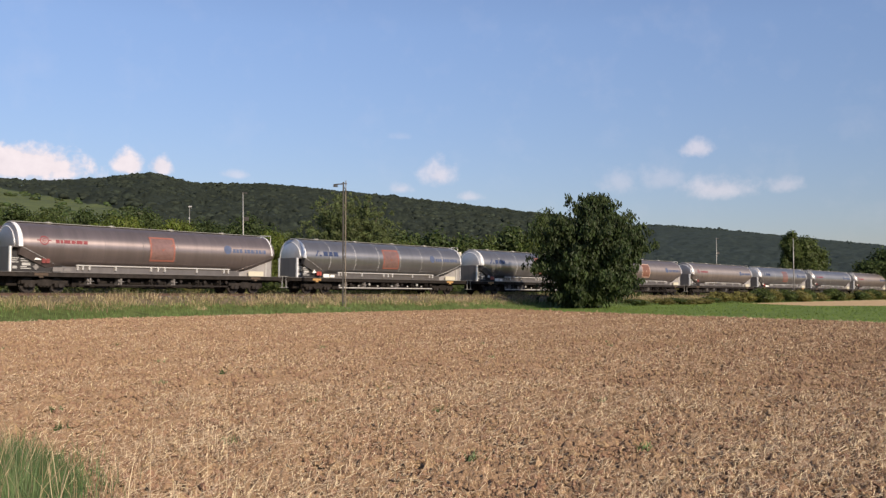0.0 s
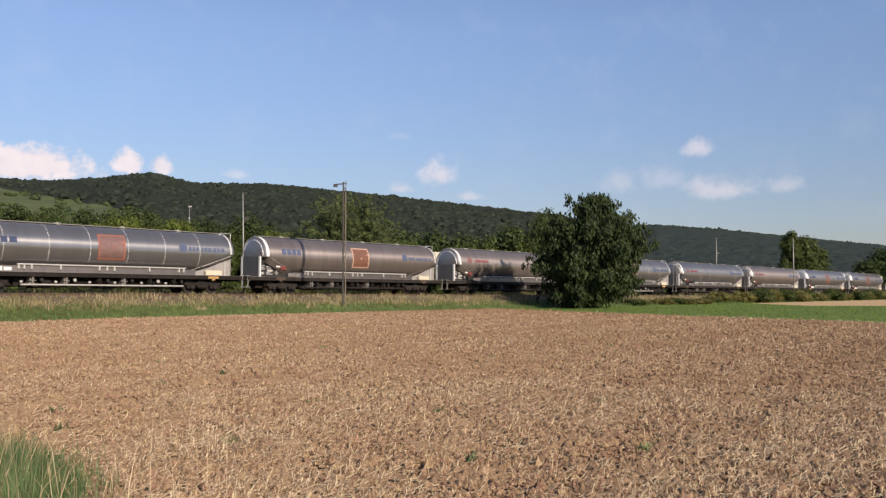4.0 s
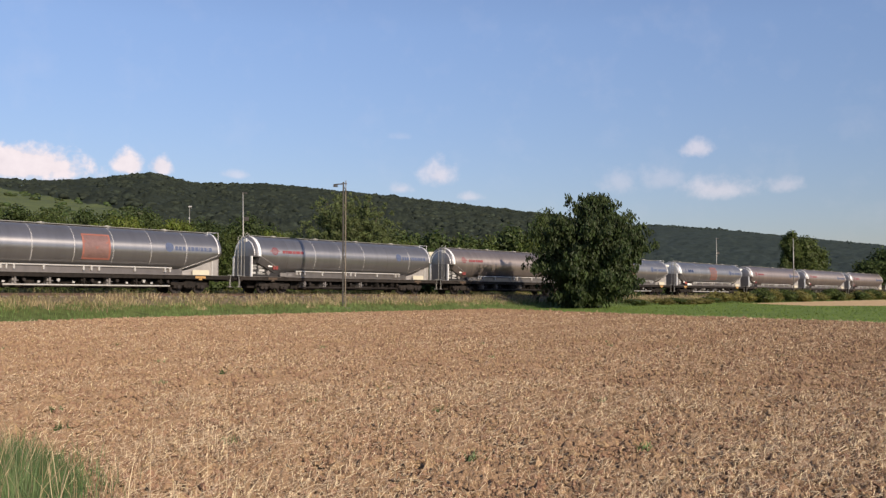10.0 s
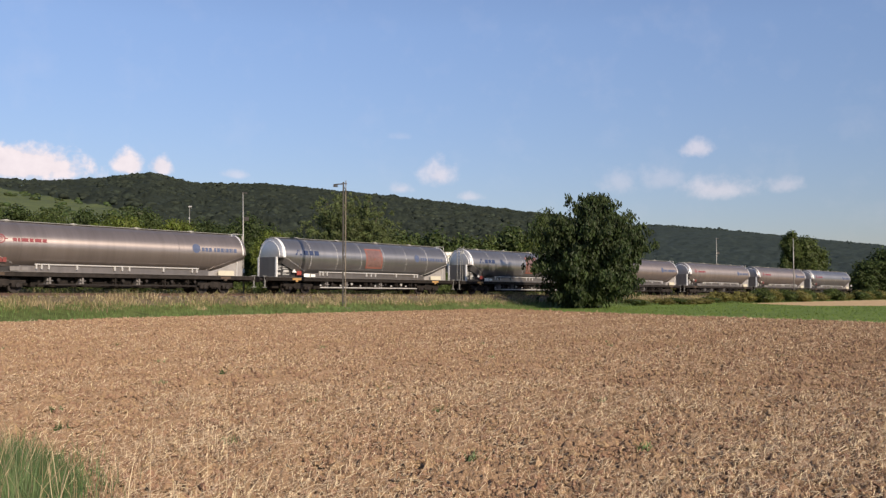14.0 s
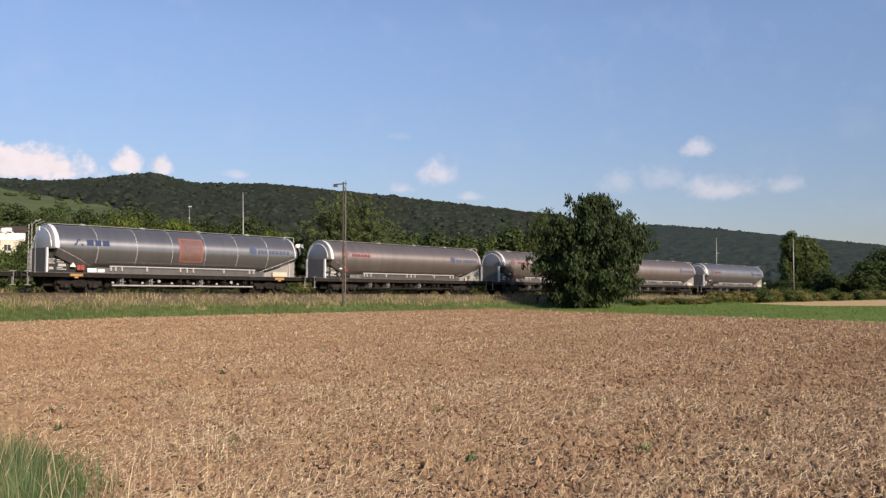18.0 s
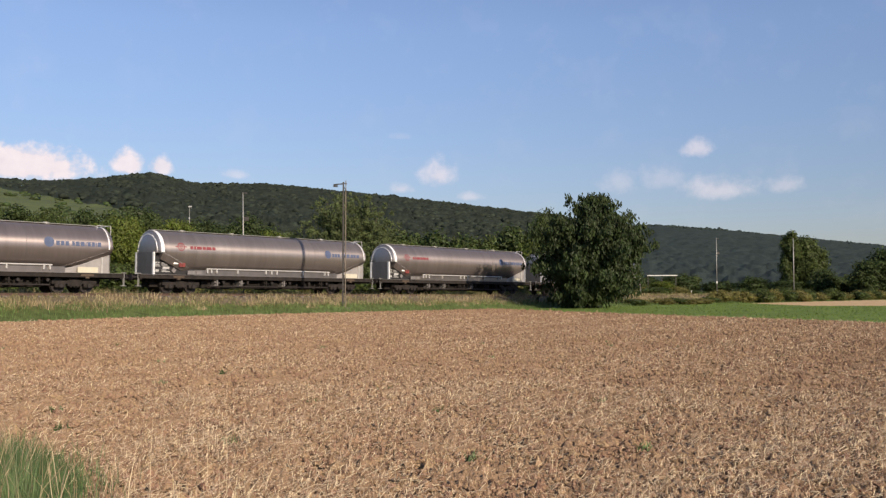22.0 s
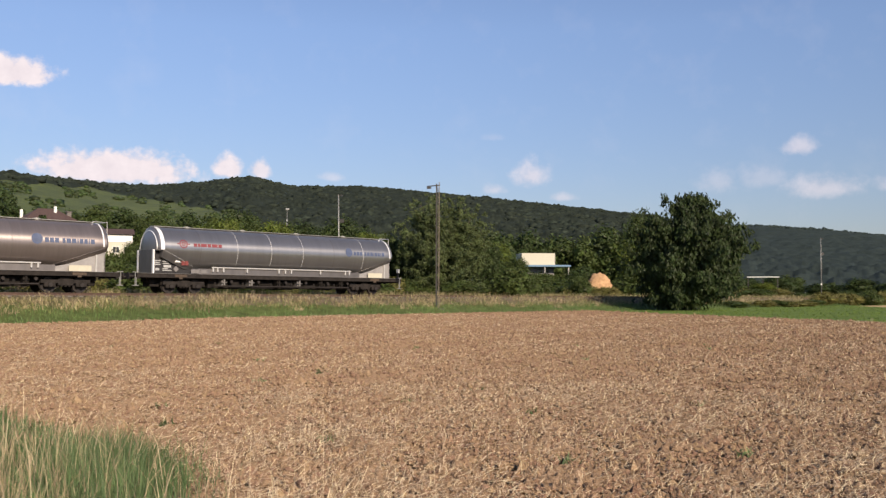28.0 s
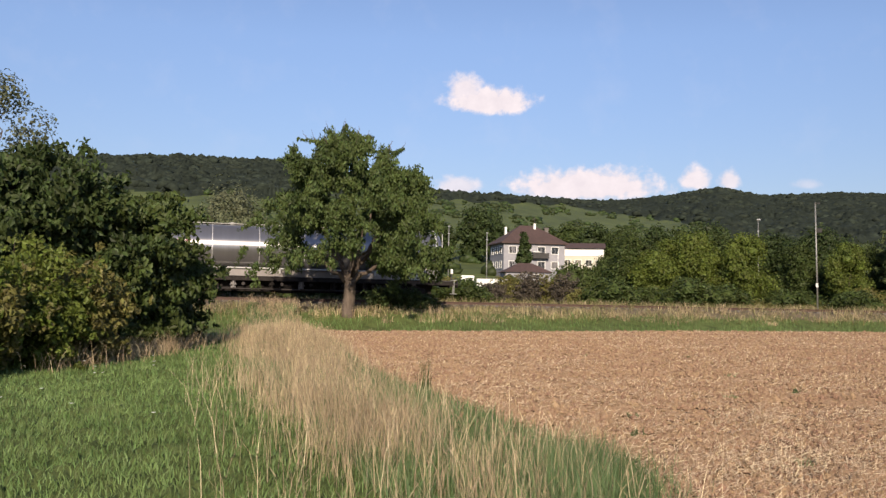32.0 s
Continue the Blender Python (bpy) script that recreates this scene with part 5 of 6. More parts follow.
def forest():
    """Woods on the hills: a closed canopy of rounded crowns, with single crowns along its edges and on the ridge."""
    rng = np.random.default_rng(5)
    b = np.arange(-66, 36, 0.11)
    q = np.linspace(0, 1, 120)
    Q, B = np.meshgrid(q, b, indexing="ij")
    el, far, foot = ridge(B)
    R = foot + 30 + (far * 1.03 - foot - 30) * Q + rng.normal(0, 1.2, Q.shape)
    X, Y = R * np.sin(np.radians(B)), R * np.cos(np.radians(B))

    def soft_noise(k):
        n = rng.normal(size=Q.shape)
        for _ in range(k):
            n = (n + np.roll(n, 1, 1) + np.roll(n, -1, 1)) / 3
        return n / n.std()
    G = ground_z(X, Y)
    in_wood = wooded(B, np.degrees(np.arctan2(G - 1.5, R)), R, far).astype(float)
    for _ in range(3):
        in_wood = (in_wood + np.roll(in_wood, 2, 1) + np.roll(in_wood, -2, 1)) / 3
        in_wood[1:-1] = (in_wood[1:-1] + in_wood[2:] + in_wood[:-2]) / 3
    Z = G - 0.4 + smooth(0.3, 0.95, in_wood) * smooth(0.0, 0.035, Q) * np.maximum(2.6 + (0.35 * soft_noise(1) + 0.8 * soft_noise(4) + 1.1 * soft_noise(12)) * np.where(B > 9.5, 0.8, 1.0), 0.5) - 6.0 * (Q > 0.985)
    i = np.arange(Q.size).reshape(Q.shape)
    F = np.stack([i[:-1, :-1], i[:-1, 1:], i[1:, 1:], i[1:, :-1]], -1).reshape(-1, 4)

    def mid(A):
        return A.ravel()[F].mean(1)
    ang = np.degrees(np.arctan2(mid(G) - 1.5, mid(R)))
    keep = (mid(in_wood) > 0.25) & (mid(X) * NRM.x + mid(Y) * NRM.y > 112)
    for nm, k, ma, lab in (("hill_forest", keep & (mid(B) < 9.5), "canopy", "dense dark green woods covering the hills"), ("distant_forest", keep & (mid(B) >= 9.5), "canopy_far", "woods on the distant ridge, tinted bluish for haze")):
        used = np.unique(F[k])
        back = np.zeros(Q.size, int)
        back[used] = np.arange(len(used))
        v = np.stack([X, Y, Z], -1).reshape(-1, 3)[used]
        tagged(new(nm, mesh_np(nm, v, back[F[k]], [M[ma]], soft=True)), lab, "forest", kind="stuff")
    # single crowns
    iv, jf = ico()
    n = 52000
    b = rng.uniform(-66, 36, n)
    el, far, foot = ridge(b)
    r = foot + 30 + (far * 1.01 - foot - 30) * rng.uniform(0, 1, n) ** 0.75
    x, y = r * np.sin(np.radians(b)), r * np.cos(np.radians(b))
    z = ground_z(x, y)
    ang = np.degrees(np.arctan2(z - 1.5, r))
    wood = wooded(b, ang, r, far)
    pick = (wood & (b < 9.5) & (rng.uniform(size=n) < 0.1)) | (~wood & (rng.uniform(size=n) < np.where(b < -25, 0.42, 0.5)) & (np.sin(b * 1.9) * np.sin(ang * 3.1) + 0.5 * np.sin(b * 5.3 + ang * 4) + 0.4 * np.sin(ang * 9 + b * 0.6) > 0.42)) | (wood & (r > far * 0.97))
    idx = np.nonzero(pick & (x * NRM.x + y * NRM.y > 112) & (r > foot + 25))[0]
    m = len(idx)
    size = np.where(wood[idx], rng.uniform(1.4, 3.9, m), rng.uniform(0.5, 2.2, m))
    v = iv[None] * size[:, None, None] * (1 + 0.3 * rng.normal(size=(m, len(iv), 1))) * np.array([1.15, 1.15, 0.75])
    v += np.stack([x[idx], y[idx], z[idx] + np.where(wood[idx], 2.0, size * 0.4)], -1)[:, None]
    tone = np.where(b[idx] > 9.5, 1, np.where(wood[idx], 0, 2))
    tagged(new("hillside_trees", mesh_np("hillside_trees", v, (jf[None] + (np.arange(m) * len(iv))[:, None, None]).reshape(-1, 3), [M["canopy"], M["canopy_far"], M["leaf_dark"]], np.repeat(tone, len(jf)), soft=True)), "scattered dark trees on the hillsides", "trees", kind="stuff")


forest()


# ------------------------------------------------------------------ grass, clods, straw
def blades(x, y, h, w, rng, lean=0.35, z=None):
    """Curved blades of two joints, standing at x, y."""
    n = len(x)
    z = ground_z(x, y) if z is None else z
    a = rng.uniform(0, 2 * np.pi, n)
    side = np.stack([np.cos(a), np.sin(a), np.zeros(n)], -1) * (w / 2)[:, None]
    a2 = rng.uniform(0, 2 * np.pi, n)
    tip = np.stack([np.cos(a2), np.sin(a2), np.zeros(n)], -1) * (h * rng.uniform(0.1, 1, n) * lean)[:, None]
    base = np.stack([x, y, z - 0.02], -1)
    up = np.stack([np.zeros(n), np.zeros(n), h], -1)
    mid = base + up * 0.55 + tip * 0.3
    top = base + up + tip
    v = np.stack([base - side, base + side, mid + side * 0.8, mid - side * 0.8, top], 1).reshape(-1, 3)
    k = np.arange(n)[:, None] * 5
    f = np.concatenate([k + np.array([[0, 1, 2]]), k + np.array([[0, 2, 3]]), k + np.array([[3, 2, 4]])])
    return v, f


def spread(rng, n, a0, a1, o0, o1):
    """Places along the field's border: a metres along it, o metres to its meadow side."""
    a, o = rng.uniform(a0, a1, n), rng.uniform(o0, o1, n)
    o = o + bend(a)
    return BORDER.x + BORDER_DIR.x * a - BORDER_N.x * o, BORDER.y + BORDER_DIR.y * a - BORDER_N.y * o, a, o


def grass():
    rng = np.random.default_rng(41)
    # meadow
    x, y, a, o = spread(rng, 270000, -6, 34, 0.7, 15)
    near = rng.uniform(size=len(x)) < np.clip(12 / (np.hypot(x, y) + 1), 0.2, 1)
    x, y, o = x[near], y[near], o[near]
    d = np.hypot(x, y)
    v, f = blades(x, y, rng.uniform(0.05, 0.14, len(x)), 0.0045 + 0.0007 * d, rng, 0.9)
    tagged(new("meadow_grass", mesh_np("meadow_grass", v, f, [M["grass"]])), "short lush green meadow grass", "grass", kind="stuff")
    # green tufts along the border
    x, y, a, o = spread(rng, 60000, -5, 42, -0.5, 1.9)
    k = (np.hypot(x, y) > 9.5) | (rng.uniform(size=len(x)) < np.interp(np.degrees(np.arctan2(x, y)), (-22.5, -20.5, -17.5), (1.0, 0.2, 0.0)))
    x, y = x[k], y[k]
    v, f = blades(x, y, rng.uniform(0.08, 0.28, len(x)), 0.0035 + 0.0005 * np.hypot(x, y), rng, 0.7)
    tagged(new("border_grass", mesh_np("border_grass", v, f, [M["grass_rank"]])), "rank green grass along the field's border", "grass", kind="stuff")
    # lush tufts at the corner of the field, with a few seed stems
    for nm, n, h0, h1, wd, ma, lab in (("corner_grass", 4200, 0.16, 0.44, 0.006, "grass_rank", "lush green tuft of grass at the field's corner"), ("corner_stems", 120, 0.4, 0.72, 0.004, "dry", "pale grass stems standing in the green tuft")):
        b, d = np.radians(rng.normal(-25.0, 2.2, n)), rng.normal(7.5, 0.7, n)
        low = np.exp(-np.maximum(np.degrees(b) + 25.0, 0) ** 2 / 9.0)
        v, f = blades(d * np.sin(b), d * np.cos(b), rng.uniform(h0, h1, n) * (0.45 + 0.55 * low), np.full(n, wd), rng, 0.55)
        tagged(new(nm, mesh_np(nm, v, f, [M[ma]])), lab, "grass", kind="stuff")
    # tall dry stalks
    x, y, a, o = spread(rng, 155000, -4.5, 44, -0.6, 3.2)
    lo, hi = np.interp(a, (0, 4, 9, 14, 28), (0.95, 1.3, 1.4, 0.9, 0.5)), np.interp(a, (0, 4, 12, 24, 40), (2.0, 2.4, 2.8, 3.6, 3.6))
    edge = rng.normal(0, 0.4, len(x)) - 2.0 * (rng.uniform(size=len(x)) < 0.05) * rng.uniform(-1, 1, len(x))
    dens = np.clip(0.5 + 0.75 * np.sin(a * 1.1 + 1.0) * np.sin(o * 2.3 + a * 0.35) + 0.3 * np.sin(a * 3.7) * np.sin(o * 5.1), 0.18, 1) * np.interp(a, (4, 12, 30), (0.95, 0.55, 0.24))
    k = (rng.uniform(size=len(x)) < dens * np.clip((a + 8) / 11, 0.3, 1)) & (np.hypot(x, y) > 3.2) & (o + edge > lo) & (o + edge < hi)
    x, y, a = x[k], y[k], a[k]
    h = rng.uniform(0.18, 0.82, len(x)) * np.interp(a, (-2, 3, 10, 25), (0.7, 0.95, 0.88, 0.8))
    v, f = blades(x, y, h, 0.0022 + 0.00030 * np.hypot(x, y), rng, 0.55)
    tagged(new("dry_stalks", mesh_np("dry_stalks", v, f, [M["dry"]])), "tall dry straw-coloured grass along the field", "grass", kind="stuff")
    # seed heads
    k = rng.uniform(size=len(x)) < 0.10
    tops = v.reshape(-1, 5, 3)[k, 4]
    n = len(tops)
    L = np.stack([rng.normal(0, 0.02, n), rng.normal(0, 0.02, n), rng.uniform(0.03, 0.08, n)], -1)
    wd = np.stack([rng.normal(size=n), rng.normal(size=n), np.zeros(n)], -1)
    wd = wd / np.linalg.norm(wd, axis=1, keepdims=True) * (0.0025 + 0.00028 * np.hypot(tops[:, 0], tops[:, 1]))[:, None]
    vv = np.stack([tops - L * 0.5, tops + wd, tops + L, tops - wd], 1).reshape(-1, 3)
    tagged(new("seed_heads", mesh_np("seed_heads", vv, np.arange(n * 4).reshape(-1, 4), [M["dry"]])), "pale feathery seed heads of the dry grass", "grass", kind="stuff")
    # strong bleached stems leaning over the rest
    x, y, a, o = spread(rng, 420, -4.5, 12, -0.2, 3.2)
    k = np.hypot(x, y) > 3.4
    x, y = x[k], y[k]
    v, f = blades(x, y, rng.uniform(0.35, 0.8, len(x)), np.full(len(x), 0.0046), rng, 0.75)
    tagged(new("leaning_stems", mesh_np("leaning_stems", v, f, [M["straw"]])), "long bleached stems leaning over the grass", "grass", kind="stuff")
    # dry grass at the foot of the shrubs
    n = 4200
    q = rng.uniform(size=n)
    b, d = np.radians(-57 + 10.0 * q + rng.normal(0, 0.5, n)), 20.3 + 5.5 * q + 8 * q ** 4 + rng.normal(0.2, 0.8, n)
    x, y = d * np.sin(b), d * np.cos(b)
    k = rng.uniform(size=n) < 0.5 + 0.5 * np.sin(q * 41 + d) * np.sin(d * 2.3 + 1)
    v, f = blades(x[k], y[k], rng.uniform(0.2, 0.7, k.sum()), np.full(k.sum(), 0.009), rng, 0.9)
    tagged(new("hedge_foot_grass", mesh_np("hedge_foot_grass", v, f, [M["dry"]])), "long dry grass at the foot of the shrubs", "grass", kind="stuff")
    # verge between field and railway: green low down, dry on the shoulder
    for nm, n, p0, p1, h0, h1, ma, lab in (("verge_grass", 36000, 1.6, 5.4, 0.12, 0.38, "grass_verge", "green grass on the railway bank"),
                                            ("verge_low_grass", 46000, -0.5, 3.2, 0.12, 0.34, "grass", "low green grass at the foot of the railway bank"),
                                            ("verge_dry_grass", 24000, 2.2, 4.5, 0.12, 0.42, "dry_verge_grass", "bleached dry grass on the railway bank's shoulder"),
                                            ("far_verge_grass", 22000, 14.6, 19.5, 0.2, 0.65, "grass_verge", "rough grass beyond the tracks"),
                                            ("far_verge_dry", 9000, 14.2, 18.5, 0.25, 0.6, "dry", "dry grass beyond the tracks")):
        s = rng.uniform(-22, 150, n)
        p = field_edge(s) + rng.uniform(p0, p1, n)
        k = rng.uniform(size=n) < 0.55 + 0.45 * np.sin(s * 1.7) * np.sin(s * 0.61 + p)
        s, p = s[k], p[k]
        x, y = s * U.x + p * NRM.x, s * U.y + p * NRM.y
        tall = 1 + 0.7 * np.clip(np.sin(s * 0.83 + 2) * np.sin(s * 0.29) * 1.6 - 0.4, 0, 1) if nm == "verge_dry_grass" else 1.0
        v, f = blades(x, y, rng.uniform(h0, h1, len(x)) * tall, np.full(len(x), 0.024), rng, 0.8)
        tagged(new(nm, mesh_np(nm, v, f, [M[ma]])), lab, "grass", kind="stuff")
    # bleached tussocks standing up along the shoulder
    m, k = 120, 30
    s = rng.uniform(-20, 100, m)
    p = field_edge(s) + rng.uniform(1.4, 3.8, m)
    tall = np.repeat(rng.uniform(0.25, 0.7, m), k)
    s, p = np.repeat(s, k) + rng.normal(0, 0.28, m * k), np.repeat(p, k) + rng.normal(0, 0.12, m * k)
    v, f = blades(s * U.x + p * NRM.x, s * U.y + p * NRM.y, tall * rng.uniform(0.5, 1.0, m * k), np.full(m * k, 0.02), rng, 0.7)
    tagged(new("verge_tussocks", mesh_np("verge_tussocks", v, f, [M["dry"]])), "bleached grass tussocks along the railway bank", "grass", kind="stuff")
    # the green crop
    x, y = rng.uniform(6, 90, 26000), rng.uniform(44, 125, 26000)
    p, s = x * NRM.x + y * NRM.y, x * U.x + y * U.y
    k = (y > 76.5 - 2.15 * (x - 4.0) + 0.012 * (x - 4) ** 2) & (p < field_edge(s)) & ~((x > 36) & (y > 91) & (p < 45))
    x, y = x[k], y[k]
    v, f = blades(x, y, rng.uniform(0.05, 0.12, len(x)), np.full(len(x), 0.06), rng, 1.4)
    tagged(new("crop_leaves", mesh_np("crop_leaves", v, f, [M["crop"]])), "low bright green crop beyond the ploughed field", "crop", kind="stuff")


grass()


def field_litter():
    """Clods and chopped straw lying on the ploughed soil."""
    rng = np.random.default_rng(51)
    lump = np.array([(1, 0, 0), (-1, 0, 0), (0, 1, 0), (0, -1, 0), (0, 0, 1), (0, 0, -1)], float)
    of = np.array([(0, 2, 4), (2, 1, 4), (1, 3, 4), (3, 0, 4), (2, 0, 5), (1, 2, 5), (3, 1, 5), (0, 3, 5)])
    n = 110000
    d = 5.5 + 74 * rng.uniform(size=n) ** 1.8
    b = np.radians(rng.uniform(-62, 30, n))
    x, y = d * np.sin(b), d * np.cos(b)
    p, s = x * NRM.x + y * NRM.y, x * U.x + y * U.y
    side = border_side(x, y)
    k = (side > 0.1) & (p < field_edge(s) - 0.4) & ~((x > 3) & (y > 76 - 2.15 * (x - 4.0) + 0.012 * (x - 4) ** 2))
    x, y, d = x[k], y[k], d[k]
    n = len(x)
    size = (rng.gamma(1.2, 0.0065, n) + 0.005 + 0.0010 * d) * np.where(rng.uniform(size=n) < 0.03, 1.5, 1.0)
    v = lump[None] * size[:, None, None] * (1 + 0.3 * rng.normal(size=(n, 6, 1))) * rng.uniform(0.7, 1.35, (n, 1, 3)) * np.array([1, 1, 0.8])
    sp = rng.uniform(0, 2 * np.pi, n)
    c, sn = np.cos(sp)[:, None], np.sin(sp)[:, None]
    v = np.stack([v[..., 0] * c - v[..., 1] * sn, v[..., 0] * sn + v[..., 1] * c, v[..., 2]], -1)
    v += np.stack([x, y, ground_z(x, y) + size * 0.2], -1)[:, None]
    f = of[None] + (np.arange(n) * 6)[:, None, None]
    tagged(new("soil_clods", mesh_np("soil_clods", v, f.reshape(-1, 3), [M["clod"]])), "dry brown clods on the ploughed field", "soil", kind="stuff")
    n = 270000
    d = 5.5 + 56 * rng.uniform(size=n) ** 1.6
    b = np.radians(rng.uniform(-62, 30, n))
    x, y = d * np.sin(b), d * np.cos(b)
    p, s = x * NRM.x + y * NRM.y, x * U.x + y * U.y
    side = border_side(x, y)
    patch = np.sin(x * 0.8 + 1) * np.sin(y * 0.55) + 0.6 * np.sin(x * 2.1 - y * 1.3)
    k = (side > 0.0) & (p < field_edge(s) - 0.2) & ~((x > 3) & (y > 76 - 2.15 * (x - 4.0) + 0.012 * (x - 4) ** 2)) & (rng.uniform(size=n) < 0.45 + 0.4 * patch)
    x, y, d = x[k], y[k], d[k]
    # more of it close by, where the plough turned it up
    d2, b2 = rng.uniform(5.5, 15, 34000), np.radians(rng.uniform(-18, 30, 34000))
    x2, y2 = d2 * np.sin(b2), d2 * np.cos(b2)
    k = (border_side(x2, y2) > 0.0) & (rng.uniform(size=34000) < 0.55 + 0.45 * np.sin(x2 * 1.9 + 2) * np.sin(y2 * 1.4 + x2))
    x, y, d = np.concatenate([x, x2[k]]), np.concatenate([y, y2[k]]), np.concatenate([d, d2[k]])
    n = len(x)
    a, tilt = rng.uniform(0, 2 * np.pi, n), np.abs(rng.normal(0, 0.5, n))
    ln, wd = rng.gamma(2.0, 0.022, n) + 0.014, 0.0007 + 0.00011 * d
    dirv = np.stack([np.cos(a) * np.cos(tilt), np.sin(a) * np.cos(tilt), np.sin(tilt)], -1) * ln[:, None]
    sd = np.stack([-np.sin(a), np.cos(a), np.full(n, 0.5)], -1) * wd[:, None]
    base = np.stack([x, y, ground_z(x, y) + rng.uniform(0.01, 0.06, n)], -1)
    v = np.stack([base - sd, base + sd, base + dirv + sd, base + dirv - sd], 1).reshape(-1, 3)
    tagged(new("straw_litter", mesh_np("straw_litter", v, np.arange(n * 4).reshape(-1, 4), [M["straw"]])), "bleached straw scattered over the ploughed field", "straw", kind="stuff")


    # crumbly lumps, the coarse grain of the open field
    n = 46000
    d, b = 8 + 27 * rng.uniform(size=n) ** 1.25, np.radians(rng.uniform(-62, 30, n))
    x, y = d * np.sin(b), d * np.cos(b)
    patch = np.sin(x * 1.3 + 2) * np.sin(y * 0.9) + 0.5 * np.sin(x * 3.1 + y * 1.7)
    k = (border_side(x, y) > 0.15) & (x * NRM.x + y * NRM.y < 40) & (rng.uniform(size=n) < 0.6 + 0.4 * patch)
    x, y, d = x[k], y[k], d[k]
    n = len(x)
    size = rng.uniform(0.010, 0.022, n) + 0.0009 * d
    v = lump[None] * size[:, None, None] * (1 + 0.3 * rng.normal(size=(n, 6, 1))) * rng.uniform(0.7, 1.4, (n, 1, 3))
    v += np.stack([x, y, ground_z(x, y) + size * 0.3], -1)[:, None]
    tagged(new("crumbly_lumps", mesh_np("crumbly_lumps", v, (of[None] + (np.arange(n) * 6)[:, None, None]).reshape(-1, 3), [M["clod"]])), "crumbly brown lumps of dry turned soil", "soil", kind="stuff")
    # heavier clods in the freshly turned ground
    iv, jf = ico()
    n = 3400
    d, b = 5.6 + 19 * rng.uniform(size=n) ** 1.3, np.radians(30 - 46 * rng.uniform(size=n) ** 1.5)
    size = rng.uniform(0.014, 0.040, n) * np.where(rng.uniform(size=n) < 0.08, 1.6, 1.0)
    x, y = d * np.sin(b), d * np.cos(b)
    v = iv[None] * size[:, None, None] * (1 + 0.22 * rng.normal(size=(n, len(iv), 1))) * rng.uniform(0.75, 1.3, (n, 1, 3)) * np.array([1, 1, 0.58])
    v += np.stack([x, y, ground_z(x, y) + size * 0.35], -1)[:, None]
    tagged(new("heavy_clods", mesh_np("heavy_clods", v, (jf[None] + (np.arange(n) * len(iv))[:, None, None]).reshape(-1, 3), [M["clod"]])), "large dark clods of freshly turned soil", "soil", kind="stuff")


field_litter()


def stalks_and_weeds():
    """Single tall stalks close to the camera, weeds on the soil, small white flowers in the meadow."""
    rng = np.random.default_rng(71)
    n = 42
    b = np.radians(np.concatenate([rng.uniform(-22, -9.5, 26), rng.uniform(-9, 27, 16)]))
    d = rng.uniform(5.0, 7.6, n)
    x, y = d * np.sin(b), d * np.cos(b)
    h = np.concatenate([rng.uniform(0.3, 0.85, 26), rng.uniform(0.15, 0.4, 16)])
    h[:2] = 1.04
    x[:2], y[:2] = 5.3 * np.sin(np.radians([-13.2, -12.9])), 5.3 * np.cos(np.radians([-13.2, -12.9]))
    v, f = blades(x, y, h, np.full(n, 0.0034), rng, 0.2)
    tagged(new("tall_stalks", mesh_np("tall_stalks", v, f, [M["straw"]])), "single tall bleached grass stalks at the field's edge", "grass", kind="stuff")
    m = 24
    d = 6 + 22 * rng.uniform(size=m) ** 1.5
    b = np.radians(rng.uniform(-30, 26, m))
    cx, cy = d * np.sin(b), d * np.cos(b)
    side = border_side(cx, cy)
    cx, cy = cx[side > 0.4], cy[side > 0.4]
    k = 26
    x, y = np.repeat(cx, k) + rng.normal(0, 0.05, len(cx) * k), np.repeat(cy, k) + rng.normal(0, 0.05, len(cx) * k)
    v, f = blades(x, y, rng.uniform(0.03, 0.12, len(x)), np.full(len(x), 0.018), rng, 1.2)
    tagged(new("field_weeds", mesh_np("field_weeds", v, f, [M["grass_rank"]])), "small green weeds sprouting on the ploughed field", "weeds", kind="stuff")
    k = 46
    q = rng.uniform(size=k)
    x, y = -9.0 + rng.normal(0, 0.07, k), 12.9 + rng.normal(0, 0.07, k)
    v, f = blades(x, y, 0.15 + 0.6 * q, np.full(k, 0.008), rng, 0.3)
    tagged(new("thistle", mesh_np("thistle", v, f, [M["leaf_dark"]])), "dark leafy thistle at the field's edge", "weed", kind="stuff")
    x, y, a, o = spread(rng, 60, -3, 16, 3.5, 11)
    z = ground_z(x, y) + rng.uniform(0.12, 0.24, len(x))
    q = np.array([(-1, -1, 0.3), (1, -1, 0.1), (1, 1, 0.4), (-1, 1, 0.2)]) * 0.022
    v = np.stack([x, y, z], -1)[:, None] + q[None]
    tagged(new("meadow_flowers", mesh_np("meadow_flowers", v, np.arange(len(x) * 4).reshape(-1, 4), [M["white"]])), "small white flowers dotted through the meadow", "flowers", kind="stuff")


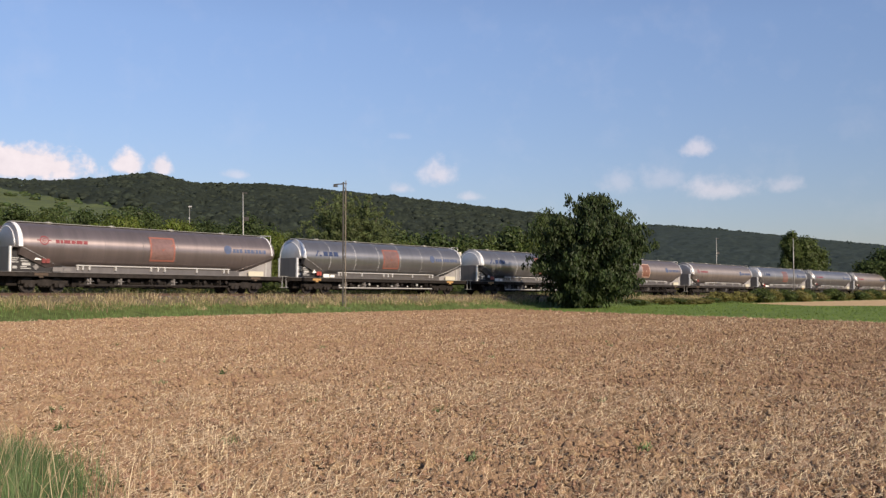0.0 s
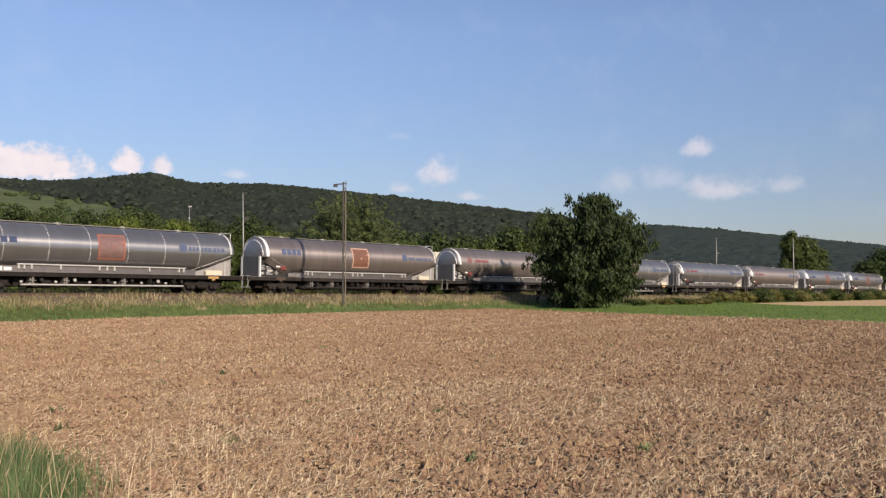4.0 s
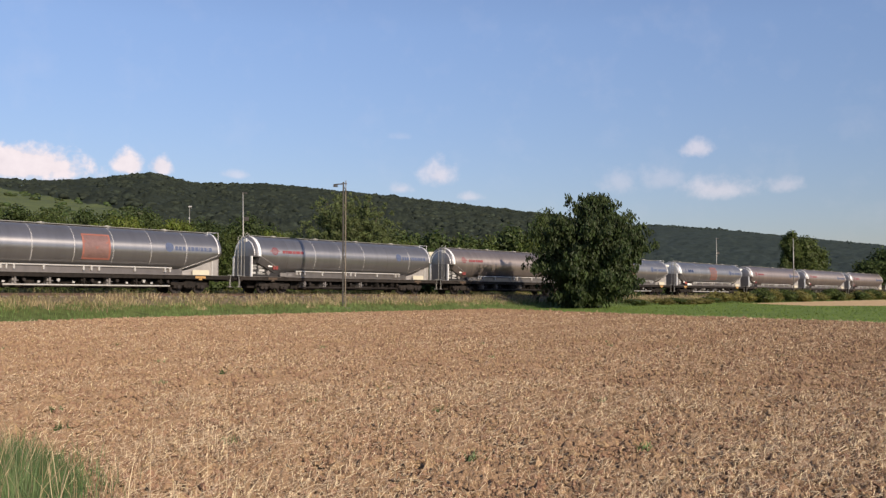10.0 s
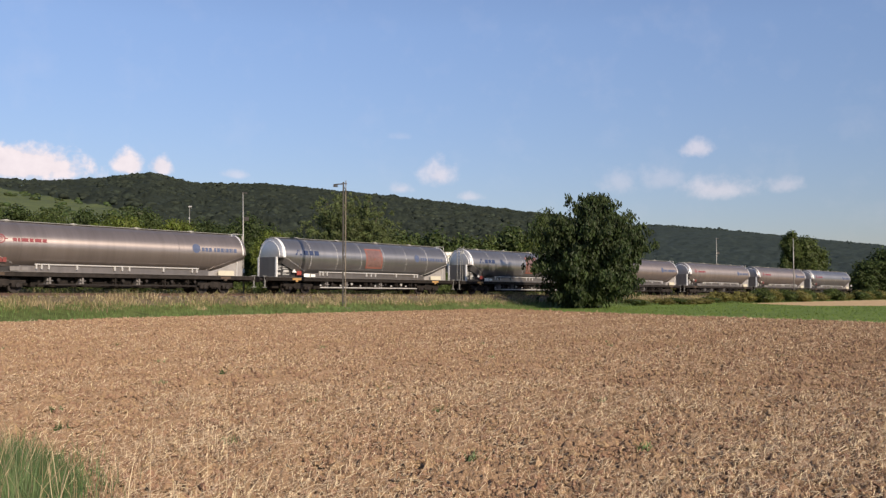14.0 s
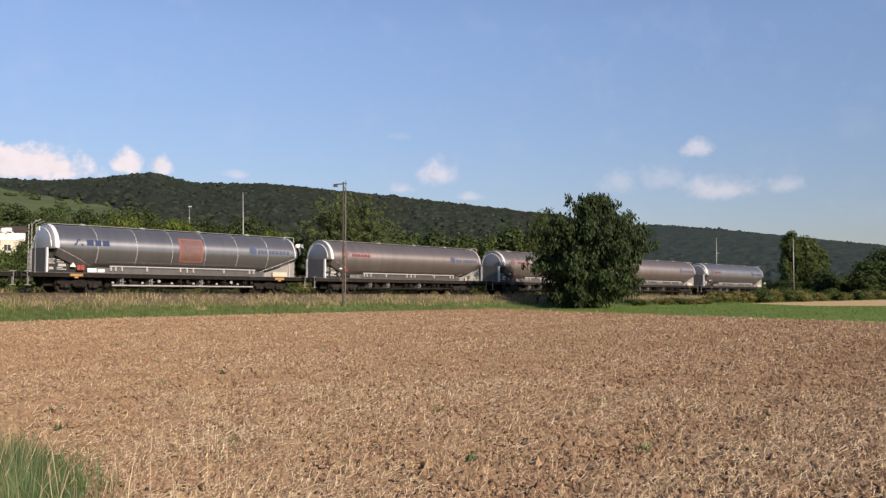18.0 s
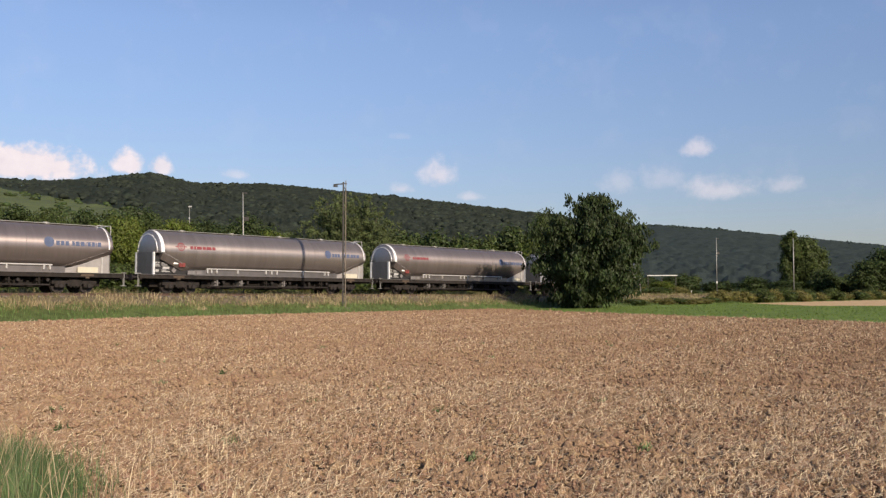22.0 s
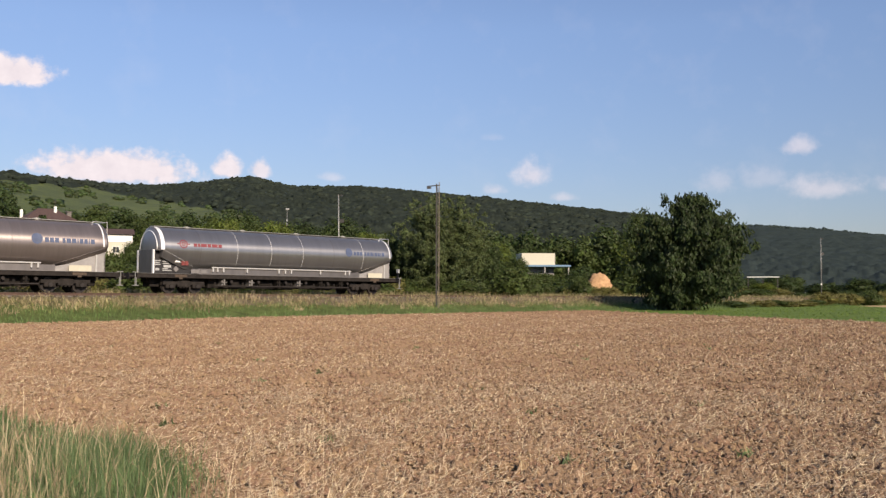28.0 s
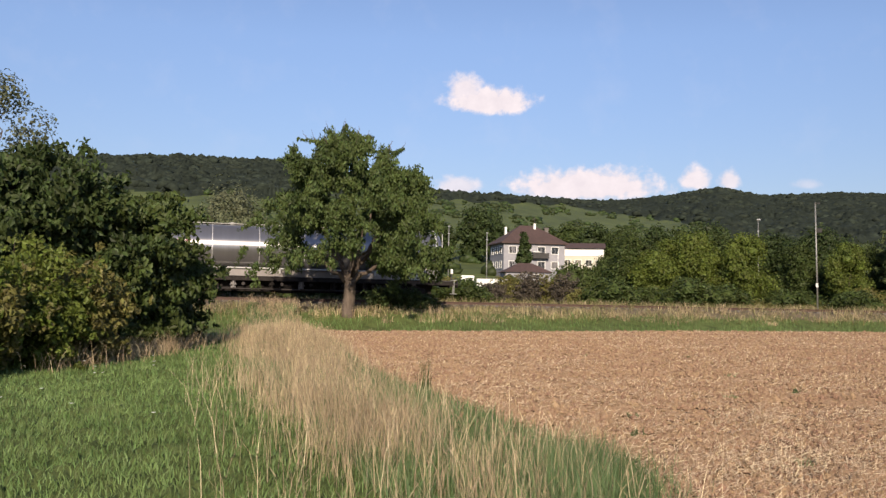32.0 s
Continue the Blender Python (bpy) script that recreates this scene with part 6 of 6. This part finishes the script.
stalks_and_weeds()
for b, d, k, kz in ((0.05, 139, 1.3, 1.4), (0.75, 140, 1.3, 1.35), (-26.1, 117, 1.2, 1.95), (-25.2, 118, 1.2, 1.85), (-24.3, 117, 1.1, 1.3), (-1.3, 138, 1.5, 1.15), (-0.3, 134, 1.4, 1.2), (0.7, 136, 1.4, 1.15), (1.7, 134, 1.4, 1.05), (2.3, 130, 1.2, 0.9), (5.7, 128, 1.2, 1.1), (5.8, 126, 1.4, 1.3),
                    (-30.6, 120, 1.4, 1.1), (-29.4, 122, 1.5, 1.3), (-28.2, 122, 1.4, 1.1), (-27.2, 118, 1.3, 0.8), (-26.4, 120, 1.3, 0.9), (-25.4, 121, 1.3, 1.1), (-31.8, 112, 1.2, 0.8), (-33.0, 110, 1.1, 0.7)):
    scatter_copy(thicket, b, d, k, kz, rng.uniform(0, 360), -0.1)
for k in range(40):
    s = 82 + 3.4 * k + rng.normal()
    v = at(s, 47.2 + rng.normal() * 0.5)
    v.z = gz(v) - 0.1
    copy_thing(bare if k % 3 else thicket, Matrix.Translation(v) @ pose(0, 0, 0, 0, 0, rng.uniform(0, 360)) @ Matrix.Diagonal((0.75, 0.75, rng.uniform(0.75, 1.1) * (0.3 if s < 103 else 0.62), 1)))

for b, d, k, kz in ((-31.6, 134, 1.0, 0.75), (-30.9, 130, 1.1, 0.85), (-30.1, 128, 1.1, 0.95), (-29.0, 127, 1.2, 1.0), (-27.7, 124, 1.2, 1.0)):
    scatter_copy(bare, b, d, k, kz, rng.uniform(0, 360), -0.1)
for k in range(17):
    b = 10.2 + 1.0 * k + rng.normal() * 0.3
    scatter_copy((deep, green, deep, yellow)[k % 4], b, rng.uniform(190, 260), rng.uniform(0.8, 1.2), rng.uniform(0.4, 0.72), rng.uniform(0, 360), -0.2)
for b, d, k, kz, kind in ((-2.6, 168, 1.2, 1.25, deep), (-1.6, 174, 1.2, 1.35, green), (-0.6, 172, 1.1, 1.3, deep), (0.4, 178, 1.2, 1.3, green), (1.4, 176, 1.1, 1.25, deep), (2.3, 170, 1.1, 1.3, green), (3.3, 178, 1.2, 1.45, yellow), (4.2, 174, 1.2, 1.4, deep), (5.0, 172, 1.1, 1.45, green), (5.9, 170, 1.0, 1.6, yellow), (7.4, 176, 1.1, 1.3, deep)):
    scatter_copy(kind, b, d, k, kz, rng.uniform(0, 360), -0.2)
for b, d, k, kz in ((3.3, 108, 0.55, 0.55), (3.9, 107, 0.55, 0.5), (4.5, 108, 0.55, 0.52)):
    scatter_copy(bare, b, d, k, kz, rng.uniform(0, 360), -0.1)
scatter_copy(green, -24.1, 118, 0.62, 0.78, 40, -0.2)


# ------------------------------------------------------------------ poles and masts
def lattice_mast(where, height, label, arm=0.85):
    root = tagged(new("lattice_mast"), label, "mast", "masts along the railway")
    root.matrix_world = Matrix.Translation(where) @ pose(0, 0, 0, 0, 0, 4)
    # lit and shaded sides of the mast, put into the two post colours
    part("front_post", boxes((0.0, 0.055, -0.05, 0.05, -0.3, height), bevel=0.01), M["timber"], root, "pale post, coloured as the mast's sunlit side")
    part("rear_post", boxes((-0.2, -0.1, -0.06, 0.06, -0.3, height - 0.1), bevel=0.01), M["darkmetal"], root, "rear post coloured dark as the mast's shaded side")
    z, k = 0.1, 0
    while z < height - 0.5:
        bm = tube(bmesh.new(), [(-0.14, 0, z), (0.02, 0, z + 0.45)] if k % 2 else [(0.02, 0, z), (-0.14, 0, z + 0.45)], 0.02, 5)
        part("lattice_bar", bm, M["darkmetal"], root)
        z, k = z + 0.45, k + 1
    part("foundation", boxes((-0.4, 0.4, -0.35, 0.35, -0.6, -0.05), bevel=0.03), M["sleeper"], root, "concrete foot")
    if arm:
        bm = tube(bmesh.new(), [(0.1, 0, height - 0.2), (-arm, 0, height - 0.3)], 0.045, 6)
        box(bm, -arm, -arm + 0.3, -0.09, 0.09, height - 0.46, height - 0.34)
        part("arm", bm, M["darkmetal"], root)
    return root


def on_line(bearing, p, dz=0.0):
    d = p / math.cos(radians(bearing + 49.156))
    v = polar(bearing, d)
    v.z = gz(v) + dz
    return v


lattice_mast(on_line(-5.99, 48.4), 8.95, "tall pale lattice mast beside the near track")


def post(name, where, height, r, ma, label, cap=None, lean=0.0, category="pole", group=""):
    root = tagged(new(name), label, category, group)
    root.matrix_world = Matrix.Translation(where) @ pose(0, 0, 0, 0, lean, 0)
    part("shaft", tube(bmesh.new(), [(0, 0, -0.4), (0, 0, height * 0.5), (0, 0, height)], [r * 1.15, r, r * 0.8], 10), ma, root, soft=True)
    if cap == "arm":
        part("bracket", boxes((-0.06, 0.34, -0.04, 0.04, height - 0.1, height - 0.03), (0.22, 0.34, -0.08, 0.08, height - 0.15, height - 0.09)), M["darkmetal"], root)
        part("sign_bracket", boxes((0.05, 0.45, -0.03, 0.03, height * 0.72, height * 0.76), bevel=0.01), M["darkmetal"], root)
        part("number_band", boxes((-r * 1.3, r * 1.3, -r * 1.35, r * 1.35, height * 0.22, height * 0.22 + 0.3)), M["white"], root, "small white band")
    if cap == "lamp":
        part("lamp_head", boxes((-0.12, 0.2, -0.09, 0.09, height - 0.05, height + 0.1), bevel=0.03), M["pale"], root, "pale lamp head")
        part("collar", boxes((-r * 1.5, r * 1.5, -r * 1.5, r * 1.5, height - 1.2, height - 1.05)), M["pale"], root)
    return root


post("line_pole", on_line(-12.05, 60.8), 8.3, 0.055, M["galv"], "slender weathered pole behind the tracks", "arm", -0.9, group="poles beyond the tracks")
post("lamp_post", on_line(-15.24, 80.0), 9.25, 0.04, M["galv"], "white-headed lamp post among the trees", "lamp", category="street lamp")
post("line_pole", on_line(20.6, 48.9), 8.7, 0.065, M["galv"], "distant slender pole beside the near track", group="poles beyond the tracks")
post("line_pole", on_line(16.35, 62.5), 9.0, 0.06, M["galv"], "distant weathered pole behind the tracks", "arm", group="poles beyond the tracks")
post("lamp_post", ground_at(-33.6, 150), 10.6, 0.09, M["galv"], "lamp post on the road behind the railway", "lamp", category="street lamp")
post("lamp_post", ground_at(-31.25, 160), 9.6, 0.09, M["galv"], "lamp post beside the house", "lamp", category="street lamp")
post("flag_pole", ground_at(-26.9, 158), 7.0, 0.06, M["white"], "thin white pole in front of the house")

# ------------------------------------------------------------------ buildings


def window(parent, x, z, w, h, y, panes=2, blind=False):
    root = new("window")
    root.parent, root.matrix_basis = parent, Matrix.Translation((x, y, z))
    part("frame", boxes((-w / 2 - 0.1, -w / 2, -0.06, 0.12, -0.1, h + 0.1), (w / 2, w / 2 + 0.1, -0.06, 0.12, -0.1, h + 0.1), (-w / 2, w / 2, -0.06, 0.12, h, h + 0.1), (-w / 2, w / 2, -0.1, 0.12, -0.1, 0)), M["white"], root)
    for k in range(panes):
        x0, x1 = -w / 2 + w * k / panes + 0.04, -w / 2 + w * (k + 1) / panes - 0.04
        part("shutter" if blind else "pane", boxes((x0, x1, 0.02, 0.05, 0.03, h - 0.03)), M["greyp"] if blind else M["glass"], root)
    return root


def house():
    """Two-storey rendered house with a hipped tile roof, dormer bay and two chimneys."""
    d = 196.0
    v = polar(-28.8, d, 7.6)
    root = tagged(new("house"), "two-storey grey rendered house with hipped brown roof", "house")
    root.matrix_world = Matrix.Translation(v) @ pose(0, 0, 0, 0, 0, 46)
    W, D, H = 13.0, 10.4, 5.9
    for nm, dims in (("wall_front", (-W / 2, W / 2, -D / 2, -D / 2 + 0.35, -1.5, H)), ("wall_back", (-W / 2, W / 2, D / 2 - 0.35, D / 2, -1.5, H)),
                     ("wall_side", (-W / 2, -W / 2 + 0.35, -D / 2 + 0.35, D / 2 - 0.35, -1.5, H)), ("wall_side", (W / 2 - 0.35, W / 2, -D / 2 + 0.35, D / 2 - 0.35, -1.5, H))):
        part(nm, boxes(dims), M["render"], root)
    bm = bmesh.new()
    o, rz = 0.6, 3.9
    b0 = [bm.verts.new(c) for c in ((-W / 2 - o, -D / 2 - o, H), (W / 2 + o, -D / 2 - o, H), (W / 2 + o, D / 2 + o, H), (-W / 2 - o, D / 2 + o, H))]
    lo = [bm.verts.new((q.co.x, q.co.y, H - 0.25)) for q in b0]
    t0, t1 = bm.verts.new((-1.6, 0, H + rz)), bm.verts.new((1.6, 0, H + rz))
    for q in ((b0[0], b0[1], t1, t0), (b0[1], b0[2], t1), (b0[2], b0[3], t0, t1), (b0[3], b0[0], t0)):
        bm.faces.new(q)
    for k in range(4):
        bm.faces.new((lo[k], lo[(k + 1) % 4], b0[(k + 1) % 4], b0[k]))
    bm.faces.new(lo[::-1])
    part("roof", bm, M["tiles"], root, "hipped brown tile roof")
    for x, y in ((-4.2, 1.6), (1.3, -1.0)):
        part("chimney", boxes((x - 0.24, x + 0.24, y - 0.22, y + 0.22, H + 1.2, H + (3.6 if x < 0 else 4.3)), bevel=0.03), M["white"], root, "white chimney")
    part("chimney", boxes((4.4, 5.2, 1.5, 2.3, H + 0.8, H + 3.7), (4.3, 5.3, 1.4, 2.4, H + 3.5, H + 3.7)), M["sleeper"], root, "stout dark chimney")
    part("aerial", boxes((1.58, 1.66, -0.04, 0.04, H + rz, H + rz + 2.0), (1.2, 2.0, -0.03, 0.03, H + rz + 1.5, H + rz + 1.56)), M["darkmetal"], root)
    for z in (3.7, 0.7):
        for x in (-4.6, -1.6, 1.5, 4.4):
            window(root, x, z, 1.5, 1.35, -D / 2 - 0.02, 2, blind=(z < 1 and x > 2))
    for z in (3.7, 0.7):
        for y in (-2.9, 0.2, 3.2):
            w = window(root, 0, z, 1.4, 1.35, 0, 2)
            w.matrix_basis = Matrix.Translation((-W / 2 - 0.02, y, z)) @ pose(0, 0, 0, 0, 0, -90)
            w = window(root, 0, z, 1.6, 1.35, 0, 3, blind=(z < 1))
            w.matrix_basis = Matrix.Translation((W / 2 + 0.02, y, z)) @ pose(0, 0, 0, 0, 0, 90)
    part("balcony", boxes((-0.6, 2.8, -D / 2 - 1.1, -D / 2, 2.7, 2.9), (-0.6, 2.8, -D / 2 - 1.1, -D / 2 - 1.03, 2.9, 3.8)), M["darkmetal"], root, "dark railed balcony")
    part("awning", boxes((-0.6, 1.0, -D / 2 - 1.2, -D / 2, 3.9, 4.05)), M["white"], root, "white awning")
    return root


def garage():
    v = polar(-28.9, 165, 0)
    v.z = 1.5 + 165 * 0.027
    root = tagged(new("low_outbuilding"), "low outbuilding with a brown hipped roof below the house", "outbuilding")
    root.matrix_world = Matrix.Translation(v) @ pose(0, 0, 0, 0, 0, 40)
    part("wall", boxes((-4, 4, -2.8, 2.8, -2.5, 0.6)), M["render"], root)
    bm = bmesh.new()
    b0 = [bm.verts.new(c) for c in ((-4.4, -3.2, 0.6), (4.4, -3.2, 0.6), (4.4, 3.2, 0.6), (-4.4, 3.2, 0.6))]
    t = [bm.verts.new((-1.2, 0, 2.3)), bm.verts.new((1.2, 0, 2.3))]
    for q in ((b0[0], b0[1], t[1], t[0]), (b0[1], b0[2], t[1]), (b0[2], b0[3], t[0], t[1]), (b0[3], b0[0], t[0]), b0[::-1]):
        bm.faces.new(q)
    part("roof", bm, M["tiles"], root)
    window(root, 1.5, -0.6, 1.1, 0.8, -2.82)


def hall():
    d = 212.0
    v = polar(-25.3, d, 0)
    v.z = 1.5 + d * math.tan(radians(2.0))
    root = tagged(new("long_hall"), "long cream hall with a low brown roof beside the house", "building")
    root.matrix_world = Matrix.Translation(v) @ pose(0, 0, 0, 0, 0, 28)
    part("wall", boxes((-7.5, 4.0, -4, 4, -3, 2.8)), M["cream"], root)
    part("upper_wall", boxes((-7.5, 4.0, -4.05, 4.05, 2.84, 4.5)), M["white"], root, "white upper wall")
    bm = bmesh.new()
    q = [bm.verts.new(c) for c in ((-8, -4.6, 4.5), (4.5, -4.6, 4.5), (4.5, 4.6, 4.5), (-8, 4.6, 4.5), (-8, 0, 5.9), (4.5, 0, 5.9))]
    for f in ((0, 1, 5, 4), (2, 3, 4, 5), (1, 2, 5), (3, 0, 4), (3, 2, 1, 0)):
        bm.faces.new([q[k] for k in f])
    part("roof", bm, M["tiles"], root)
    for k in range(5):
        window(root, -6.2 + 2.3 * k, 0.6, 1.3, 1.3, -4.02, 2)


def lorry():
    d = 150.0
    v = polar(-32.6, d, 0)
    v.z = 1.5 + d * math.tan(radians(0.2))
    root = tagged(new("lorry"), "white articulated lorry parked behind the railway", "lorry")
    root.matrix_world = Matrix.Translation(v) @ pose(0, 0, 0, 0, 0, 36)
    part("cab", boxes((-0.6, 1.5, -1.25, 1.25, 0.6, 3.5), bevel=0.14), M["white"], root, "white cab")
    part("windscreen", boxes((-0.625, -0.605, -1.05, 1.05, 1.9, 2.9)), M["glass"], root)
    part("side_window", boxes((0.1, 0.9, -1.275, -1.255, 1.95, 2.8)), M["glass"], root)
    part("chassis", boxes((-0.4, 9.5, -0.9, 0.9, 0.55, 0.9)), M["frame"], root)
    part("trailer", boxes((1.9, 8.6, -1.27, 1.27, 1.05, 3.0), bevel=0.05), M["white"], root, "white box trailer")
    for x in (2.6, 3.7, 4.8, 5.9, 7.0, 8.1):
        part("trailer_rib", boxes((x - 0.03, x + 0.03, -1.31, -1.275, 1.1, 3.2)), M["greyp"], root)
    part("under_guard", boxes((3.6, 6.6, -1.22, -1.16, 0.55, 0.95)), M["greyp"], root)
    part("door_seam", boxes((-0.05, 0.0, -1.275, -1.255, 0.8, 3.0)), M["greyp"], root)
    part("bumper", boxes((-0.75, -0.55, -1.2, 1.2, 0.45, 0.85), bevel=0.04), M["black"], root)
    part("mirror", boxes((-0.75, -0.62, -1.55, -1.3, 1.9, 2.6), bevel=0.03), M["black"], root)
    for x in (0.5, 2.9, 7.0, 8.2):
        for y in (-1.0, 1.0):
            part("wheel", disc(bmesh.new(), (x, y, 0.5), (0, 1, 0), 0.5, 0.32, 20), M["black"], root)


def shed():
    d = 150.0
    v = polar(0.35, d, 0)
    v.z = 1.5 + d * math.tan(radians(1.62))
    root = tagged(new("flat_roofed_shed"), "cream flat-roofed building with a pale blue canopy", "building")
    root.matrix_world = Matrix.Translation(v) @ pose(0, 0, 0, 0, 0, 10)
    part("upper_wall", boxes((-3.3, 2.1, 0, 6, 0.05, 1.95), bevel=0.02), M["cream"], root, "cream upper wall")
    part("lower_wall", boxes((-3.0, 2.0, 0.3, 6, -4.5, 0)), M["greyp"], root)
    part("canopy", boxes((-3.5, 4.3, -1.6, 3.0, -0.25, 0.04), bevel=0.02), M["bluep"], root, "pale blue canopy")
    for x in (-3.2, 0.2, 4.0):
        part("canopy_post", boxes((x - 0.08, x + 0.08, -1.4, -1.24, -4.0, -0.25)), M["galv"], root)


def small_wall(bearing, d, e0, e1, w, label, ma):
    v = polar(bearing, d, 1.5 + d * math.tan(radians(e0)))
    root = tagged(new("garden_house"), label, "building")
    root.matrix_world = Matrix.Translation(v) @ pose(0, 0, 0, 0, 0, -bearing + 8)
    h = d * (math.tan(radians(e1)) - math.tan(radians(e0)))
    part("wall", boxes((-w / 2, w / 2, 0, 4, -3, h)), M[ma], root)
    part("roof", boxes((-w / 2 - 0.4, w / 2 + 0.4, -0.5, 4.4, h, h + 0.28), bevel=0.03), M["tiles"], root)
    window(root, 0, h * 0.35, w * 0.3, h * 0.35, -0.02, 2)


def open_roof():
    d = 200.0
    v = polar(13.2, d, 1.5 + d * math.tan(radians(0.86)))
    root = tagged(new("open_shelter"), "long low open shelter with a pale flat roof", "shelter")
    root.matrix_world = Matrix.Translation(v) @ pose(0, 0, 0, 0, 0, -13)
    part("roof", boxes((-3.0, 3.1, -1.5, 1.5, 0.02, 0.2), bevel=0.03), M["white"], root, "pale flat roof")
    for x in (-2.8, 0.0, 2.8):
        part("roof_post", boxes((x - 0.1, x + 0.1, -1.3, -1.1, -4.5, -0.1)), M["darkmetal"], root)


def mound():
    rng = np.random.default_rng(61)
    v = polar(3.95, 114, 0)
    v.z = gz(v) + 0.1
    bm = bmesh.new()
    bmesh.ops.create_icosphere(bm, subdivisions=4, radius=1)
    for q in bm.verts:
        k = 1 - 0.14 * q.co.x + 0.14 * noise.noise(q.co * 1.3) + 0.10 * noise.noise(q.co * 5) + 0.07 * noise.noise(q.co * 13)
        q.co = Vector((q.co.x * 1.8 * k, q.co.y * 1.6 * k, max(q.co.z, -0.2) * 2.9 * k))
    ob = part("earth_mound", bm, M["mound"], None, soft=True)
    ob.matrix_world = Matrix.Translation(v)
    tagged(ob, "sunlit heap of bare orange earth among bushes", "earth mound")


house()
garage()
hall()
lorry()
shed()
small_wall(-4.0, 170, 1.2, 2.2, 5.0, "pale garden house half hidden by trees", "white")
small_wall(-22.05, 180, 1.9, 3.1, 4.5, "white garden house half hidden by trees", "white")
open_roof()
mound()
for b, d in ((14.9, 175), (15.5, 175)):
    post("fence_post", ground_at(b, d), 1.5, 0.06, M["white"], "short pale fence post beyond the tracks", group="fence posts", category="post")


def swallow():
    """A small dark bird that darts up across the sky."""
    root = tagged(new("bird"), "small dark swallow flying above the fields", "bird")
    bm = bmesh.new()
    tube(bm, [(0, -0.10, 0), (0, -0.06, 0), (0, 0.0, 0), (0, 0.06, 0), (0, 0.10, 0)], [0.006, 0.02, 0.03, 0.022, 0.006], 8)
    part("body", bm, M["black"], root, soft=True)
    for side in (-1, 1):
        bm = bmesh.new()
        pts = [(0.01, 0.04), (0.09, 0.05), (0.17, -0.03), (0.08, 0.0), (0.01, -0.02)]
        up, lo = [[bm.verts.new((side * x, y, 0.02 * (x > 0.05) + z)) for x, y in pts] for z in (0.006, 0.0)]
        bm.faces.new(up)
        bm.faces.new(lo[::-1])
        for k in range(5):
            bm.faces.new((up[k], lo[k], lo[(k + 1) % 5], up[(k + 1) % 5]))
        part("wing", bm, M["black"], root)
    part("tail", boxes((-0.025, -0.008, -0.17, -0.09, -0.003, 0.003), (0.008, 0.025, -0.17, -0.09, -0.003, 0.003)), M["black"], root)
    return root


bird = swallow()


# ------------------------------------------------------------------ what moves
def run(t):
    """How far the train has come along the line since the start, braking gently."""
    return -12.088 * t + 0.062 * t * t + 0.000174 * t ** 3


def flight(t):
    """The bird climbs out of the far fields, crosses the sky and is gone over the hills."""
    d = 42 + 26 * max(t - 8.1, 0) + 14 * max(7.6 - t, 0)
    b, e = 20.42 - 12.4 * (t - 8.0), 10.35 + 15.25 * (t - 8.0)
    return polar(b, d * math.cos(radians(e)), EYE_Z + d * math.sin(radians(e)))


def motions():
    path = [(0.0, polar(60, 400, 60))] + [(t, flight(t)) for t in (7.4, 7.6, 7.8, 8.0, 8.2, 8.4, 8.6)] + [(9.6, polar(-30, 300, 190)), (32.0, polar(-60, 900, 420))]
    walk(bird, [(t, Matrix.Translation(v) @ pose(0, 0, 0, 30, 0, 50)) for t, v in path])
    steps = [0.5 * k for k in range(65)]
    turns = [0.05 * k for k in range(641)]
    for w, rear in zip(train, REAR):
        walk(w, [(t, Matrix.Translation(at(rear - WL + run(t), P_TRAIN, rail_z(rear - WL + run(t)))) @ pose(0, 0, 0, 0, math.degrees(GRADE), TURN)) for t in steps])
        for axle in [o for o in w.children_recursive if o.name.startswith("wheelset")]:
            c = axle.matrix_basis.translation.copy()
            walk(axle, [(t, Matrix.Translation(c) @ pose(0, 0, 0, 0, math.degrees(run(t) / 0.46), 0)) for t in turns])


motions()
